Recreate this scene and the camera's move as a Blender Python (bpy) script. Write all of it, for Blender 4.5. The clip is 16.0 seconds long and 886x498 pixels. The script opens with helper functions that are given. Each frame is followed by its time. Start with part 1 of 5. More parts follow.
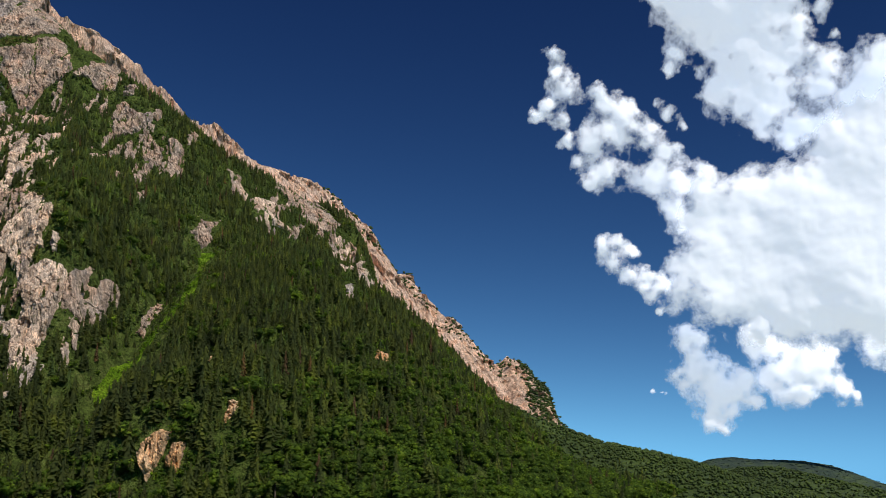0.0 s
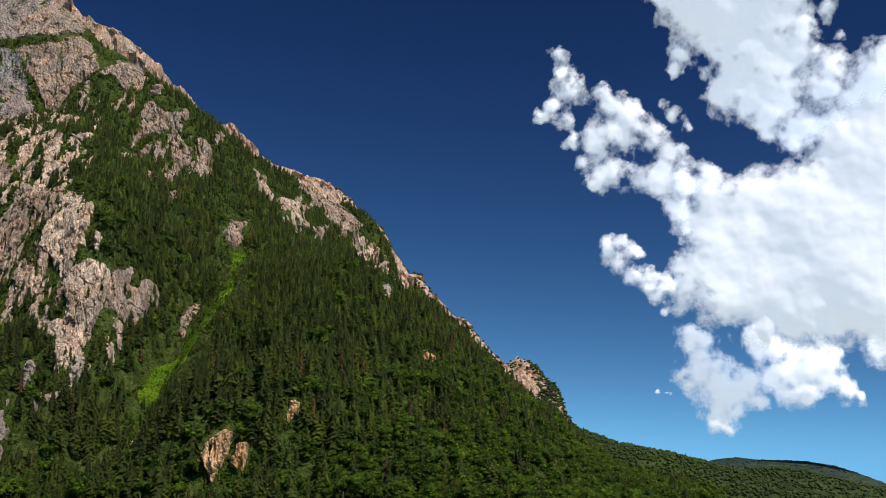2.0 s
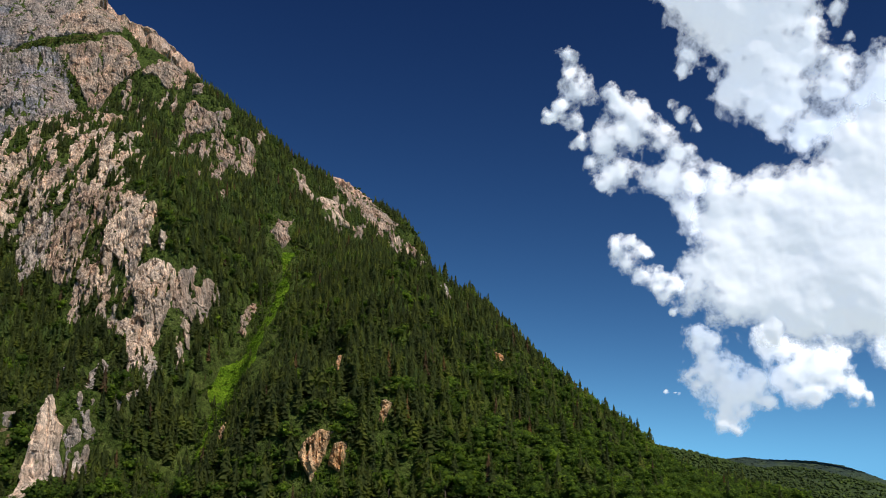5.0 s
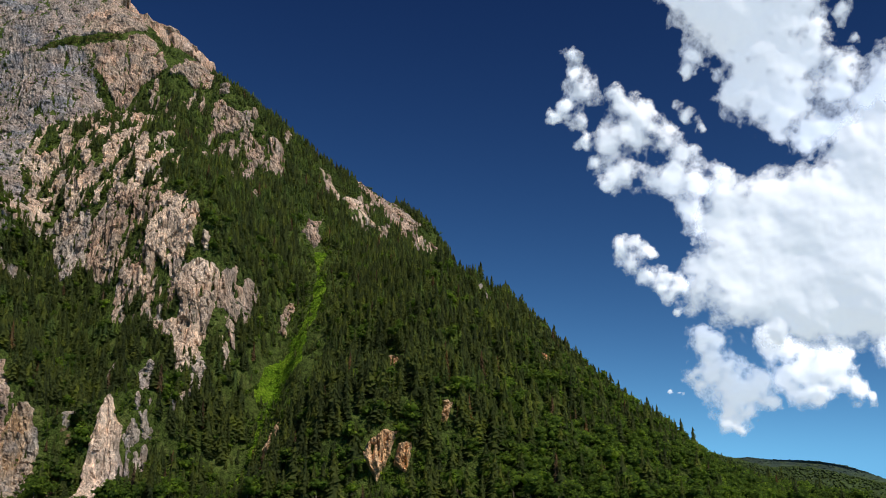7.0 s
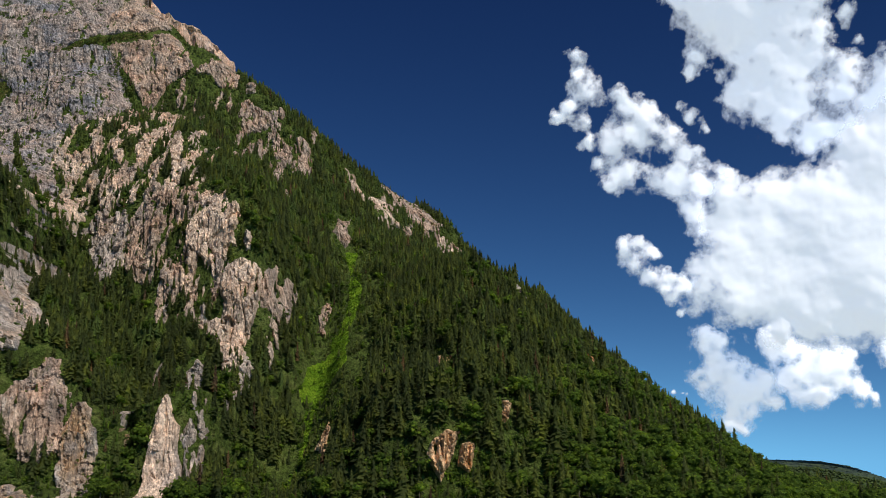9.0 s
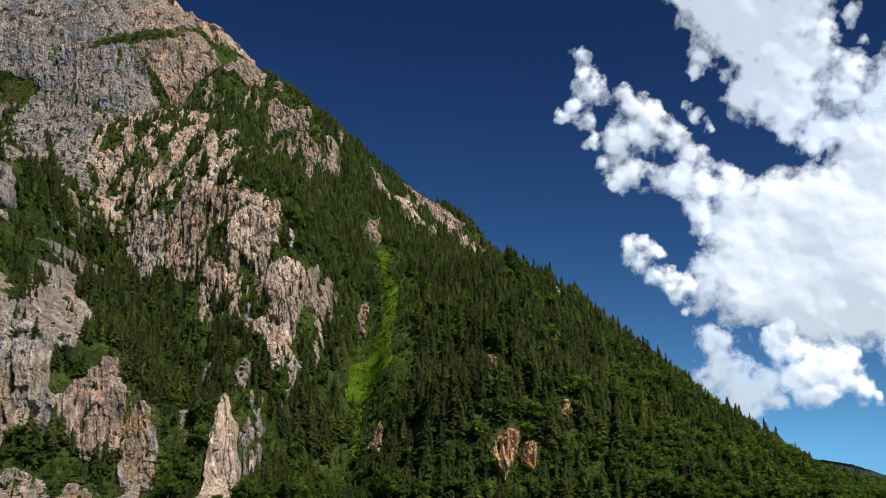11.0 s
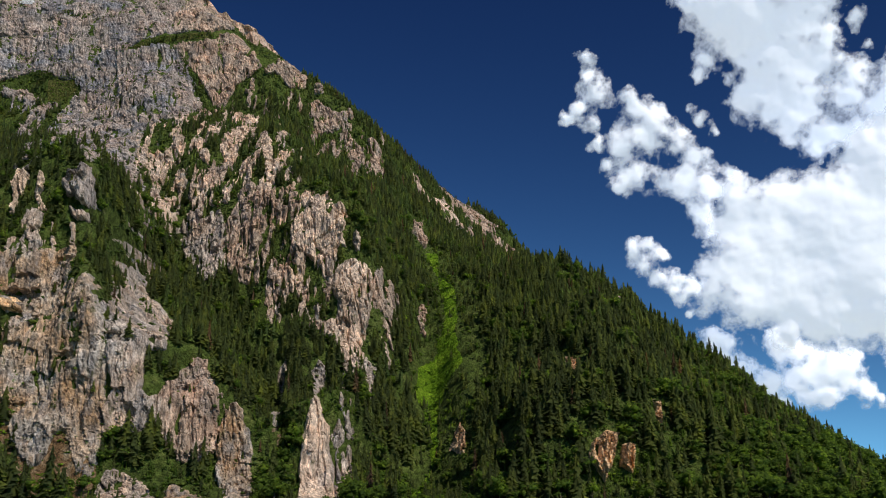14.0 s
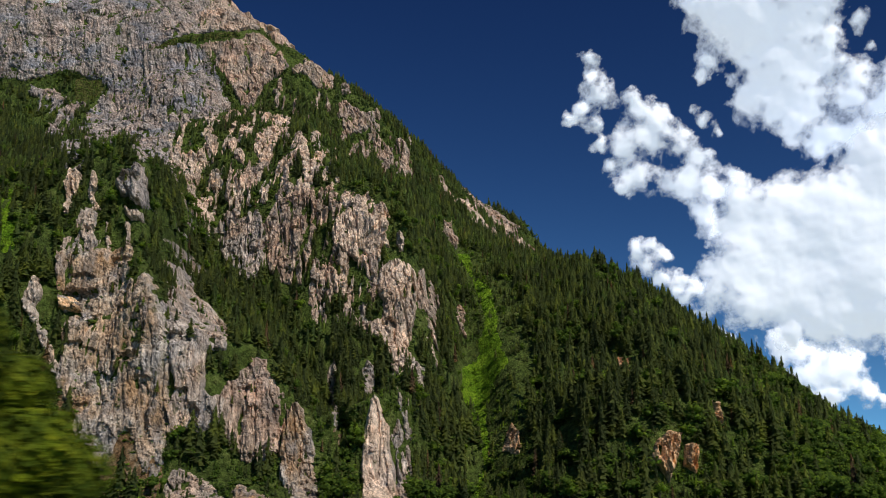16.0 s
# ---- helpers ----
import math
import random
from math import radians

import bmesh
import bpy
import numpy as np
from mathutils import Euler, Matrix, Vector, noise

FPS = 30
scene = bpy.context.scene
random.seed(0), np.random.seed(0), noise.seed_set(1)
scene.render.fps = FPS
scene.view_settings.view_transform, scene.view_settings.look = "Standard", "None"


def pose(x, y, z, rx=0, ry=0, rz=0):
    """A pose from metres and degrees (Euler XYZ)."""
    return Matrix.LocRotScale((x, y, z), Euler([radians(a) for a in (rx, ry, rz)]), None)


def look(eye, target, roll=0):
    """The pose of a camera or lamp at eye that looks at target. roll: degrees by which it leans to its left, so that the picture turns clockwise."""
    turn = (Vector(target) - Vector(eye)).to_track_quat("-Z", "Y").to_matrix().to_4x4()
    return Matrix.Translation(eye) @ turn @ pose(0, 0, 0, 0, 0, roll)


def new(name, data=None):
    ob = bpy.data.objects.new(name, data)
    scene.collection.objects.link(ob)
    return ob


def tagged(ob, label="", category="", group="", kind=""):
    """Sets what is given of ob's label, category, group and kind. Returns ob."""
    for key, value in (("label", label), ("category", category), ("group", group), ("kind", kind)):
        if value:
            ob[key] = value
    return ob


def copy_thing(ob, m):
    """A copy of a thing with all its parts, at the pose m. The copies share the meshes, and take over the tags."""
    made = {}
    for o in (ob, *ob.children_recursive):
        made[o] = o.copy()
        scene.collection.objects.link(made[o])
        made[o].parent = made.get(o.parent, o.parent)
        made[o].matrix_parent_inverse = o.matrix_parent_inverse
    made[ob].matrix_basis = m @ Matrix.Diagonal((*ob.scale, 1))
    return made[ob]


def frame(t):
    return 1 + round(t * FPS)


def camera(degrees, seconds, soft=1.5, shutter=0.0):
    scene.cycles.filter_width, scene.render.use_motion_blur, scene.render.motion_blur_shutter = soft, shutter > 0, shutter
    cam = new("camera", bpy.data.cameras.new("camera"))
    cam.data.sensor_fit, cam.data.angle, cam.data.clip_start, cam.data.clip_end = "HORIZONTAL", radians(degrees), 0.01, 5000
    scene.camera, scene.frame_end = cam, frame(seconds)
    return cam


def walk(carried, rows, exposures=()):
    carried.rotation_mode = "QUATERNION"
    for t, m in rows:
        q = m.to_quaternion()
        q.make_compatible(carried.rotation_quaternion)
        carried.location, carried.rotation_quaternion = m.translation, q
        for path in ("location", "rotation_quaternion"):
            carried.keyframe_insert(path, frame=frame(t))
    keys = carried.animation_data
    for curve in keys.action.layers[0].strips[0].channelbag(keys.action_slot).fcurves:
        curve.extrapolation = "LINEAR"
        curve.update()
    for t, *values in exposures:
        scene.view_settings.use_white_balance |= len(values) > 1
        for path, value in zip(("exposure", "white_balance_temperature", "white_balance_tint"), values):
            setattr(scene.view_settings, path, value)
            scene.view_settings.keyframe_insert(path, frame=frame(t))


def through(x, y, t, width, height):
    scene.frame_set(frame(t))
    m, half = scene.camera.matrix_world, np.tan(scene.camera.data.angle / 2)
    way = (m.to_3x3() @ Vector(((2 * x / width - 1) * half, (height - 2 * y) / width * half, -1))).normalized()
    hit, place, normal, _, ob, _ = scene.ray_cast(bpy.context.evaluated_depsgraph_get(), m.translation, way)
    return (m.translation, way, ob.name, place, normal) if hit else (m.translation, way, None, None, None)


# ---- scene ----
FOV, EYE = 52.2, 12.0
cam = camera(FOV, 16.0, soft=0.7, shutter=0.7)
# seconds, metres along the valley, yaw, pitch
ROWS = [
    (0.0, 0.00, -0.052, 15.200),
    (0.5, -13.45, -0.156, 15.206),
    (1.0, -26.58, -0.251, 15.208),
    (1.5, -39.19, -0.320, 15.208),
    (2.0, -51.91, -0.393, 15.216),
    (2.5, -64.82, -0.475, 15.213),
    (3.0, -77.44, -0.537, 15.216),
    (3.5, -89.86, -0.590, 15.219),
    (4.0, -102.53, -0.648, 15.213),
    (6.5, -168.27, -1.100, 15.194),
    (7.0, -181.18, -1.186, 15.195),
    (7.5, -194.20, -1.278, 15.196),
    (8.0, -206.31, -1.410, 15.201),
    (8.5, -218.67, -1.482, 15.203),
    (9.0, -232.77, -1.597, 15.205),
    (11.5, -297.58, -2.055, 15.110),
    (12.0, -312.26, -2.218, 15.133),
    (12.5, -324.88, -2.312, 15.136),
    (13.0, -339.21, -2.441, 15.173),
    (13.5, -352.01, -2.540, 15.188),
    (14.0, -366.09, -2.655, 15.216),
    (14.5, -378.92, -2.769, 15.236),
    (15.0, -393.24, -2.898, 15.227),
    (15.5, -405.90, -2.996, 15.216),
    (16.0, -420.00, -3.118, 15.208),
]
walk(cam, [(t, pose(x, 0, EYE, 90 + pitch, 0, yaw)) for t, x, yaw, pitch in ROWS])

# ---- daylight ----
SUN = Vector((0.45, -0.66, 0.78)).normalized()
world = bpy.data.worlds.new("sky")
scene.world = world
world.use_nodes = True
wn, wl = world.node_tree.nodes, world.node_tree.links
sky = wn.new("ShaderNodeTexSky")
sky.sky_type = "NISHITA"
sky.sun_disc = False
sky.sun_elevation = math.asin(SUN.z)
sky.sun_rotation = math.atan2(SUN.x, SUN.y)
sky.altitude, sky.air_density, sky.dust_density, sky.ozone_density = 900, 1.0, 0.2, 3.0
# a clear, deep mountain blue: each channel follows the sky's brightness by a power of its own
part_rgb, join_rgb = wn.new("ShaderNodeSeparateColor"), wn.new("ShaderNodeCombineColor")
cap = wn.new("ShaderNodeMath")
cap.operation = "MINIMUM"
cap.inputs[1].default_value = 40.0
wl.new(sky.outputs[0], part_rgb.inputs[0])
wl.new(part_rgb.outputs[1], cap.inputs[0])
for k, (gain, power) in enumerate(((0.0035, 1.95), (0.0131, 1.82), (0.0600, 1.32))):
    up, by = wn.new("ShaderNodeMath"), wn.new("ShaderNodeMath")
    up.operation, by.operation = "POWER", "MULTIPLY"
    up.inputs[1].default_value, by.inputs[1].default_value = power, gain
    wl.new(cap.outputs[0], up.inputs[0])
    wl.new(up.outputs[0], by.inputs[0])
    wl.new(by.outputs[0], join_rgb.inputs[k])
wl.new(join_rgb.outputs[0], wn["Background"].inputs["Color"])
wn["Background"].inputs["Strength"].default_value = 1.0
lamp = bpy.data.lights.new("sun", "SUN")
lamp.energy, lamp.angle, lamp.color = 3.75, radians(0.5), (1.0, 0.92, 0.80)
sun = new("sun", lamp)
sun.matrix_world = look(SUN * 100, (0, 0, 0))
scene.view_settings.exposure = 0.0

# ---- noise and lofting ----
TABLE = np.random.RandomState(7)
PERM = np.tile(TABLE.permutation(512), 3)
GRAD = TABLE.normal(size=(512, 3))
GRAD /= np.linalg.norm(GRAD, axis=1)[:, None]


def gnoise(p):
    """Gradient noise, about -1 to 1, at the rows of p."""
    p = np.asarray(p, float)
    cell = np.floor(p).astype(int)
    f = p - cell
    u = f * f * f * (f * (f * 6 - 15) + 10)
    total = 0.0
    for dx in (0, 1):
        for dy in (0, 1):
            for dz in (0, 1):
                h = PERM[PERM[PERM[(cell[..., 0] + dx) & 511] + ((cell[..., 1] + dy) & 511)] + ((cell[..., 2] + dz) & 511)]
                g = (GRAD[h] * (f - (dx, dy, dz))).sum(-1)
                w = (u[..., 0] if dx else 1 - u[..., 0]) * (u[..., 1] if dy else 1 - u[..., 1]) * (u[..., 2] if dz else 1 - u[..., 2])
                total = total + w * g
    return total * 1.5


def fbm(p, octaves=4, gain=0.5, ridged=False):
    total, amp, size = 0.0, 1.0, 0.0
    p = np.asarray(p, float)
    for k in range(octaves):
        n = gnoise(p * 2.03 ** k + 17.3 * k)
        total = total + amp * (1 - 2 * np.abs(n) if ridged else n)
        size += amp
        amp *= gain
    return total / size


def smooth(a, b, x):
    t = np.clip((x - a) / (b - a), 0, 1)
    return t * t * (3 - 2 * t)


def hermite(knots, values, at):
    """A curve through the values at the knots that doesn't overshoot."""
    knots, values, at = (np.asarray(a, float) for a in (knots, values, at))
    h = np.diff(knots)
    shape = (-1,) + (1,) * (values.ndim - 1)
    d = np.diff(values, axis=0) / h.reshape(shape)
    m = np.zeros_like(values)
    a, b = d[:-1], d[1:]
    m[1:-1] = np.where(a * b > 0, 2 * a * b / np.where(a + b == 0, 1, a + b), 0)
    m[0], m[-1] = d[0], d[-1]
    k = np.clip(np.searchsorted(knots, at) - 1, 0, len(h) - 1)
    t = np.clip((at - knots[k]) / h[k], 0, 1).reshape(shape)
    hk = h[k].reshape(shape)
    return ((1 + 2 * t) * (1 - t) ** 2 * values[k] + t * (1 - t) ** 2 * hk * m[k]
            + t * t * (3 - 2 * t) * values[k + 1] + t * t * (t - 1) * hk * m[k + 1])


def warp(p, size, by):
    """Shifts the rows of p by noise of that size, in metres."""
    q = p / size
    return np.stack([gnoise(q + s) * by for s in (3.1, 41.7, 83.9)], -1)


def facets(p, cells, tilt=1.0):
    """Angular blocks, about -1 to 1: each cell of rock has its own depth and its own slanting face."""
    q = np.asarray(p, float) / cells
    cell = np.floor(q).astype(int)
    best, out = np.full(q.shape[:-1], 9.0), np.zeros(q.shape[:-1])
    for dx in (-1, 0, 1):
        for dy in (-1, 0, 1):
            for dz in (-1, 0, 1):
                h = PERM[PERM[PERM[(cell[..., 0] + dx) & 511] + ((cell[..., 1] + dy) & 511)] + ((cell[..., 2] + dz) & 511)]
                off = q - cell - (dx, dy, dz) - 0.5 - 0.38 * GRAD[h]
                d = (off * off).sum(-1)
                near = d < best
                best = np.where(near, d, best)
                out = np.where(near, GRAD[(h + 71) & 511, 0] + tilt * (off * GRAD[(h + 133) & 511]).sum(-1), out)
    return out


# ---- the mountain: cross sections through the valley side, front to back (y, z) ----
SECTIONS = []


def section(x, *yz):
    SECTIONS.append((x, [(430, 0), (560, 1)] + list(yz) + [(yz[-1][0] + 130, yz[-1][1] * 0.965), (yz[-1][0] + 700, yz[-1][1] * 0.35)]))


section(-1500, (670, 12), (735, 157), (780, 274), (855, 306), (970, 364), (1065, 417), (1220, 501), (1315, 612), (1345, 762), (1400, 862), (1500, 1102))
section(-1050, (670, 12), (735, 157), (780, 274), (855, 306), (970, 364), (1065, 417), (1220, 501), (1315, 612), (1345, 762), (1400, 862), (1500, 1032))
section(-820, (670, 12), (720, 137), (775, 270), (855, 306), (970, 364), (1065, 422), (1215, 501), (1315, 612), (1345, 742), (1395, 817), (1470, 922))
section(-670, (675, 12), (723, 96), (766, 215), (790, 322), (1070, 356), (1138, 420), (1190, 501), (1312, 604), (1340, 700), (1370, 755), (1455, 810))
section(-650, (676, 12), (718, 86), (760, 205), (786, 305), (1062, 340), (1120, 414), (1180, 494), (1308, 599), (1338, 693), (1366, 740), (1445, 786))
section(-628, (678, 12), (708, 68), (742, 192), (850, 210), (1045, 262), (1095, 405), (1165, 482), (1303, 592), (1336, 684), (1362, 722), (1432, 757))
section(-595, (680, 12), (700, 47), (724, 134), (835, 170), (1025, 268), (1075, 387), (1150, 466), (1295, 582), (1333, 674), (1355, 712), (1420, 742))
section(-535, (680, 12), (716, 47), (740, 132), (850, 136), (940, 180), (1020, 340), (1080, 440), (1240, 540), (1318, 617), (1345, 657), (1400, 688))
section(-478, (702, 12), (724, 40), (738, 70), (835, 83), (905, 169), (1000, 350), (1120, 426), (1268, 504), (1312, 580), (1335, 618), (1400, 652))
section(-418, (722, 12), (742, 52), (751, 95), (825, 98), (892, 150), (968, 340), (1150, 396), (1285, 490), (1312, 542), (1342, 574), (1410, 602))
section(-362, (788, 12), (830, 45), (860, 69), (900, 112), (922, 148), (985, 192), (1092, 283), (1270, 409), (1360, 487), (1405, 534), (1460, 568))
section(-338, (796, 12), (818, 30), (838, 50), (925, 104), (970, 150), (1050, 212), (1138, 280), (1285, 398), (1385, 465), (1455, 530), (1530, 570))
section(-300, (675, 12), (725, 27), (775, 50), (845, 100), (945, 171), (1045, 228), (1145, 296), (1300, 381), (1412, 439), (1510, 522), (1605, 568))
section(-245, (676, 12), (690, 49), (722, 83), (845, 123), (905, 172), (1035, 240), (1150, 298), (1330, 371), (1480, 428), (1610, 517), (1690, 560))
section(-172, (670, 12), (688, 57), (704, 85), (788, 125), (868, 173), (1005, 235), (1115, 295), (1320, 325), (1495, 375), (1650, 482), (1690, 507))
section(-130, (668, 12), (695, 51), (740, 85), (825, 130), (888, 167), (1005, 225), (1105, 273), (1280, 278), (1440, 333), (1560, 402), (1610, 412))
section(-95, (668, 8), (704, 39), (775, 81), (860, 131), (925, 163), (1030, 217), (1140, 267), (1265, 231), (1430, 198), (1550, 202), (1600, 192))
section(-18, (668, 3), (722, 23), (775, 53), (850, 85), (925, 121), (1095, 181), (1280, 226), (1380, 196), (1460, 118), (1540, 92), (1650, 72))
section(78, (685, 1), (735, 6), (810, 25), (885, 47), (960, 71), (1150, 112), (1330, 130), (1410, 108), (1480, 53), (1540, 42), (1650, 32))
section(165, (700, 1), (770, 1), (850, 5), (910, 11), (970, 18), (1100, 34), (1330, 35), (1410, 22), (1470, 3), (1500, 7), (1650, 2))
section(300, (700, 1), (770, 1), (850, 1), (910, 1), (970, 1), (1015, 1), (1100, 1), (1200, 1), (1330, 1), (1500, 1), (1650, 1))


def mountain_grid(xs, rows):
    """Points of the mountainside, one row of columns for each x, evenly spaced up the slope."""
    sx = [s[0] for s in SECTIONS]
    knots = hermite(sx, np.array([s[1] for s in SECTIONS], float), xs)
    n = knots.shape[1]
    fine = hermite(np.arange(n), knots.transpose(1, 0, 2), np.linspace(0, n - 1, n * 24)).transpose(1, 0, 2)
    out = np.empty((len(xs), rows, 3))
    for i, line in enumerate(fine):
        # rows lie closer on the side that faces the valley
        w = np.where(np.arange(len(line) - 1) < (n - 3) * 24, 1.0, 0.25)
        s = np.concatenate([[0], np.cumsum(np.hypot(*np.diff(line, axis=0).T) * w)])
        at = np.linspace(0, s[-1], rows)
        out[i, :, 0] = xs[i]
        out[i, :, 1] = np.interp(at, s, line[:, 0])
        out[i, :, 2] = np.interp(at, s, line[:, 1])
    lift = smooth(8, 60, out[..., 2])
    out[..., 1] += lift * (fbm(out / (90, 90, 120), 3) * 16 + fbm(out / (28, 28, 34), 2) * 5)
    return out


HOLLOWS = []


def hollow(x, z, wide, high, deep):
    """A cave or ravine: the face lies that much further back there."""
    HOLLOWS.append((x, z, wide, high, deep))


# broad bulges (minus: towards the valley) and bays of the face: x, z, half widths, depth
BULGES = [(-752, 600, 60, 55, -55), (-284, 454, 40, 26, -42), (-186, 490, 36, 24, -40),
          (-600, 155, 50, 60, -15), (-532, 120, 24, 40, 16), (-463, 102, 14, 30, -26), (-80, 140, 30, 30, -16), (-160, 76, 14, 20, 12)]


def carve(p):
    back = np.zeros(p.shape[:-1])
    for x, z, wide, high, deep in HOLLOWS:
        u, v = (p[..., 0] - x) / wide, (p[..., 2] - z) / high
        back = np.maximum(back, deep * smooth(1.0, 0.55, np.hypot(u, v)))
    bulge = sum(d * np.exp(-((p[..., 0] - x) / w) ** 2 - ((p[..., 2] - z) / h) ** 2) for x, z, w, h, d in BULGES)
    return back + bulge


def caves(x, z):
    """How deep small caves bite into the rock, with sharp rims."""
    back = np.zeros(x.shape)
    p = np.stack([x, z * 0 + 5.0, z], -1)
    x, z = x + fbm(p / 7, 2) * 5, z + fbm(p / 6 + 40, 2) * 4
    for cx, cz, wide, high, deep in CAVES:
        back = np.maximum(back, deep * smooth(1.0, 0.72, np.hypot((x - cx + 0.25 * (z - cz)) / (wide + 2), (z - cz) / (high + 1.5))))
    return back


CAVES = [(-686, 173, 11, 4.6, 14), (-674, 173, 8, 4.4, 13), (-682, 189, 9, 2.4, 5), (-593, 132, 6, 2.4, 8), (-638, 157, 6, 3, 5), (-625, 116, 8, 3, 5), (-572, 71, 3, 8, 7),
         (-425, 181, 5, 5, 10), (-660, 283, 6, 3.5, 7), (-539, 92, 5, 1.8, 5), (-602, 158, 2, 14, 6), (-652, 204, 10, 3, 4)]

hollow(-458, 52, 5, 26, 18)
hollow(-462, 76, 5, 22, 20)
hollow(-477, 106, 6, 22, 16)

XS = np.concatenate([np.arange(-1500, -920, 8), np.arange(-920, 320, 4.0), np.arange(320, 330, 8)])
GRID = mountain_grid(XS, 270)
GRID[..., 1] += carve(GRID)
OPEN = GRID.copy()
# the soil lies behind the caves of the rock
GRID[..., 1] += caves(GRID[..., 0], GRID[..., 2]) * 1.2

# ---- materials ----
def material(name):
    m = bpy.data.materials.new(name)
    m.use_nodes = True
    return m, m.node_tree.nodes, m.node_tree.links, m.node_tree.nodes["Principled BSDF"]


def noise_node(nodes, links, scale, detail=4.0, stretch=(1, 1, 1), rough=0.55, offset=0.0):
    """Noise in world metres: scale is its size across."""
    geo = nodes.new("ShaderNodeNewGeometry")
    mapping = nodes.new("ShaderNodeMapping")
    mapping.inputs["Scale"].default_value = [s / scale for s in stretch]
    mapping.inputs["Location"].default_value = (offset, offset * 0.7, offset * 1.3)
    tex = nodes.new("ShaderNodeTexNoise")
    tex.inputs["Scale"].default_value = 1.0
    tex.inputs["Detail"].default_value = detail
    tex.inputs["Roughness"].default_value = rough
    links.new(geo.outputs["Position"], mapping.inputs["Vector"])
    links.new(mapping.outputs[0], tex.inputs["Vector"])
    return tex.outputs["Fac"]


def ramp(nodes, links, fac, *stops):
    r = nodes.new("ShaderNodeValToRGB")
    e = r.color_ramp.elements
    while len(e) < len(stops):
        e.new(0.5)
    for el, (pos, col) in zip(e, stops):
        el.position = pos
        el.color = (*col, 1) if len(col) == 3 else (col[0],) * 3 + (1,)
    links.new(fac, r.inputs["Fac"])
    return r.outputs["Color"]


def mix(nodes, links, fac, a, b, blend="MIX"):
    m = nodes.new("ShaderNodeMix")
    m.data_type, m.blend_type = "RGBA", blend
    for socket, v in ((m.inputs[0], fac), (m.inputs[6], a), (m.inputs[7], b)):
        if isinstance(v, (int, float)):
            socket.default_value = v
        elif isinstance(v, tuple):
            socket.default_value = (*v, 1)
        else:
            links.new(v, socket)
    return m.outputs[2]


def bump(nodes, links, bsdf, height, strength, distance):
    b = nodes.new("ShaderNodeBump")
    b.inputs["Strength"].default_value, b.inputs["Distance"].default_value = strength, distance
    links.new(height, b.inputs["Height"])
    links.new(b.outputs[0], bsdf.inputs["Normal"])


def blocks_node(nodes, links, size, stretch, offset):
    """Angular blocks in world metres: the distance to their joints, and a tone for each."""
    geo = nodes.new("ShaderNodeNewGeometry")
    shift = nodes.new("ShaderNodeTexNoise")
    shift.inputs["Scale"].default_value = 0.16
    shift.inputs["Detail"].default_value = 3.0
    push = nodes.new("ShaderNodeVectorMath")
    push.operation = "MULTIPLY_ADD"
    push.inputs[1].default_value = (size * 1.4,) * 3
    mapping = nodes.new("ShaderNodeMapping")
    mapping.inputs["Scale"].default_value = [s / size for s in stretch]
    mapping.inputs["Rotation"].default_value = (0.0, 0.16, 0.0)
    mapping.inputs["Location"].default_value = (offset, offset * 0.6, offset * 1.7)
    links.new(geo.outputs["Position"], shift.inputs["Vector"])
    links.new(shift.outputs["Color"], push.inputs[0])
    links.new(geo.outputs["Position"], push.inputs[2])
    links.new(push.outputs[0], mapping.inputs["Vector"])
    joint, tone = nodes.new("ShaderNodeTexVoronoi"), nodes.new("ShaderNodeTexVoronoi")
    joint.feature = "DISTANCE_TO_EDGE"
    grey = nodes.new("ShaderNodeSeparateColor")
    for tex in (joint, tone):
        tex.inputs["Scale"].default_value = 1.0
        links.new(mapping.outputs[0], tex.inputs["Vector"])
    links.new(tone.outputs["Color"], grey.inputs[0])
    return joint.outputs["Distance"], grey.outputs[0]


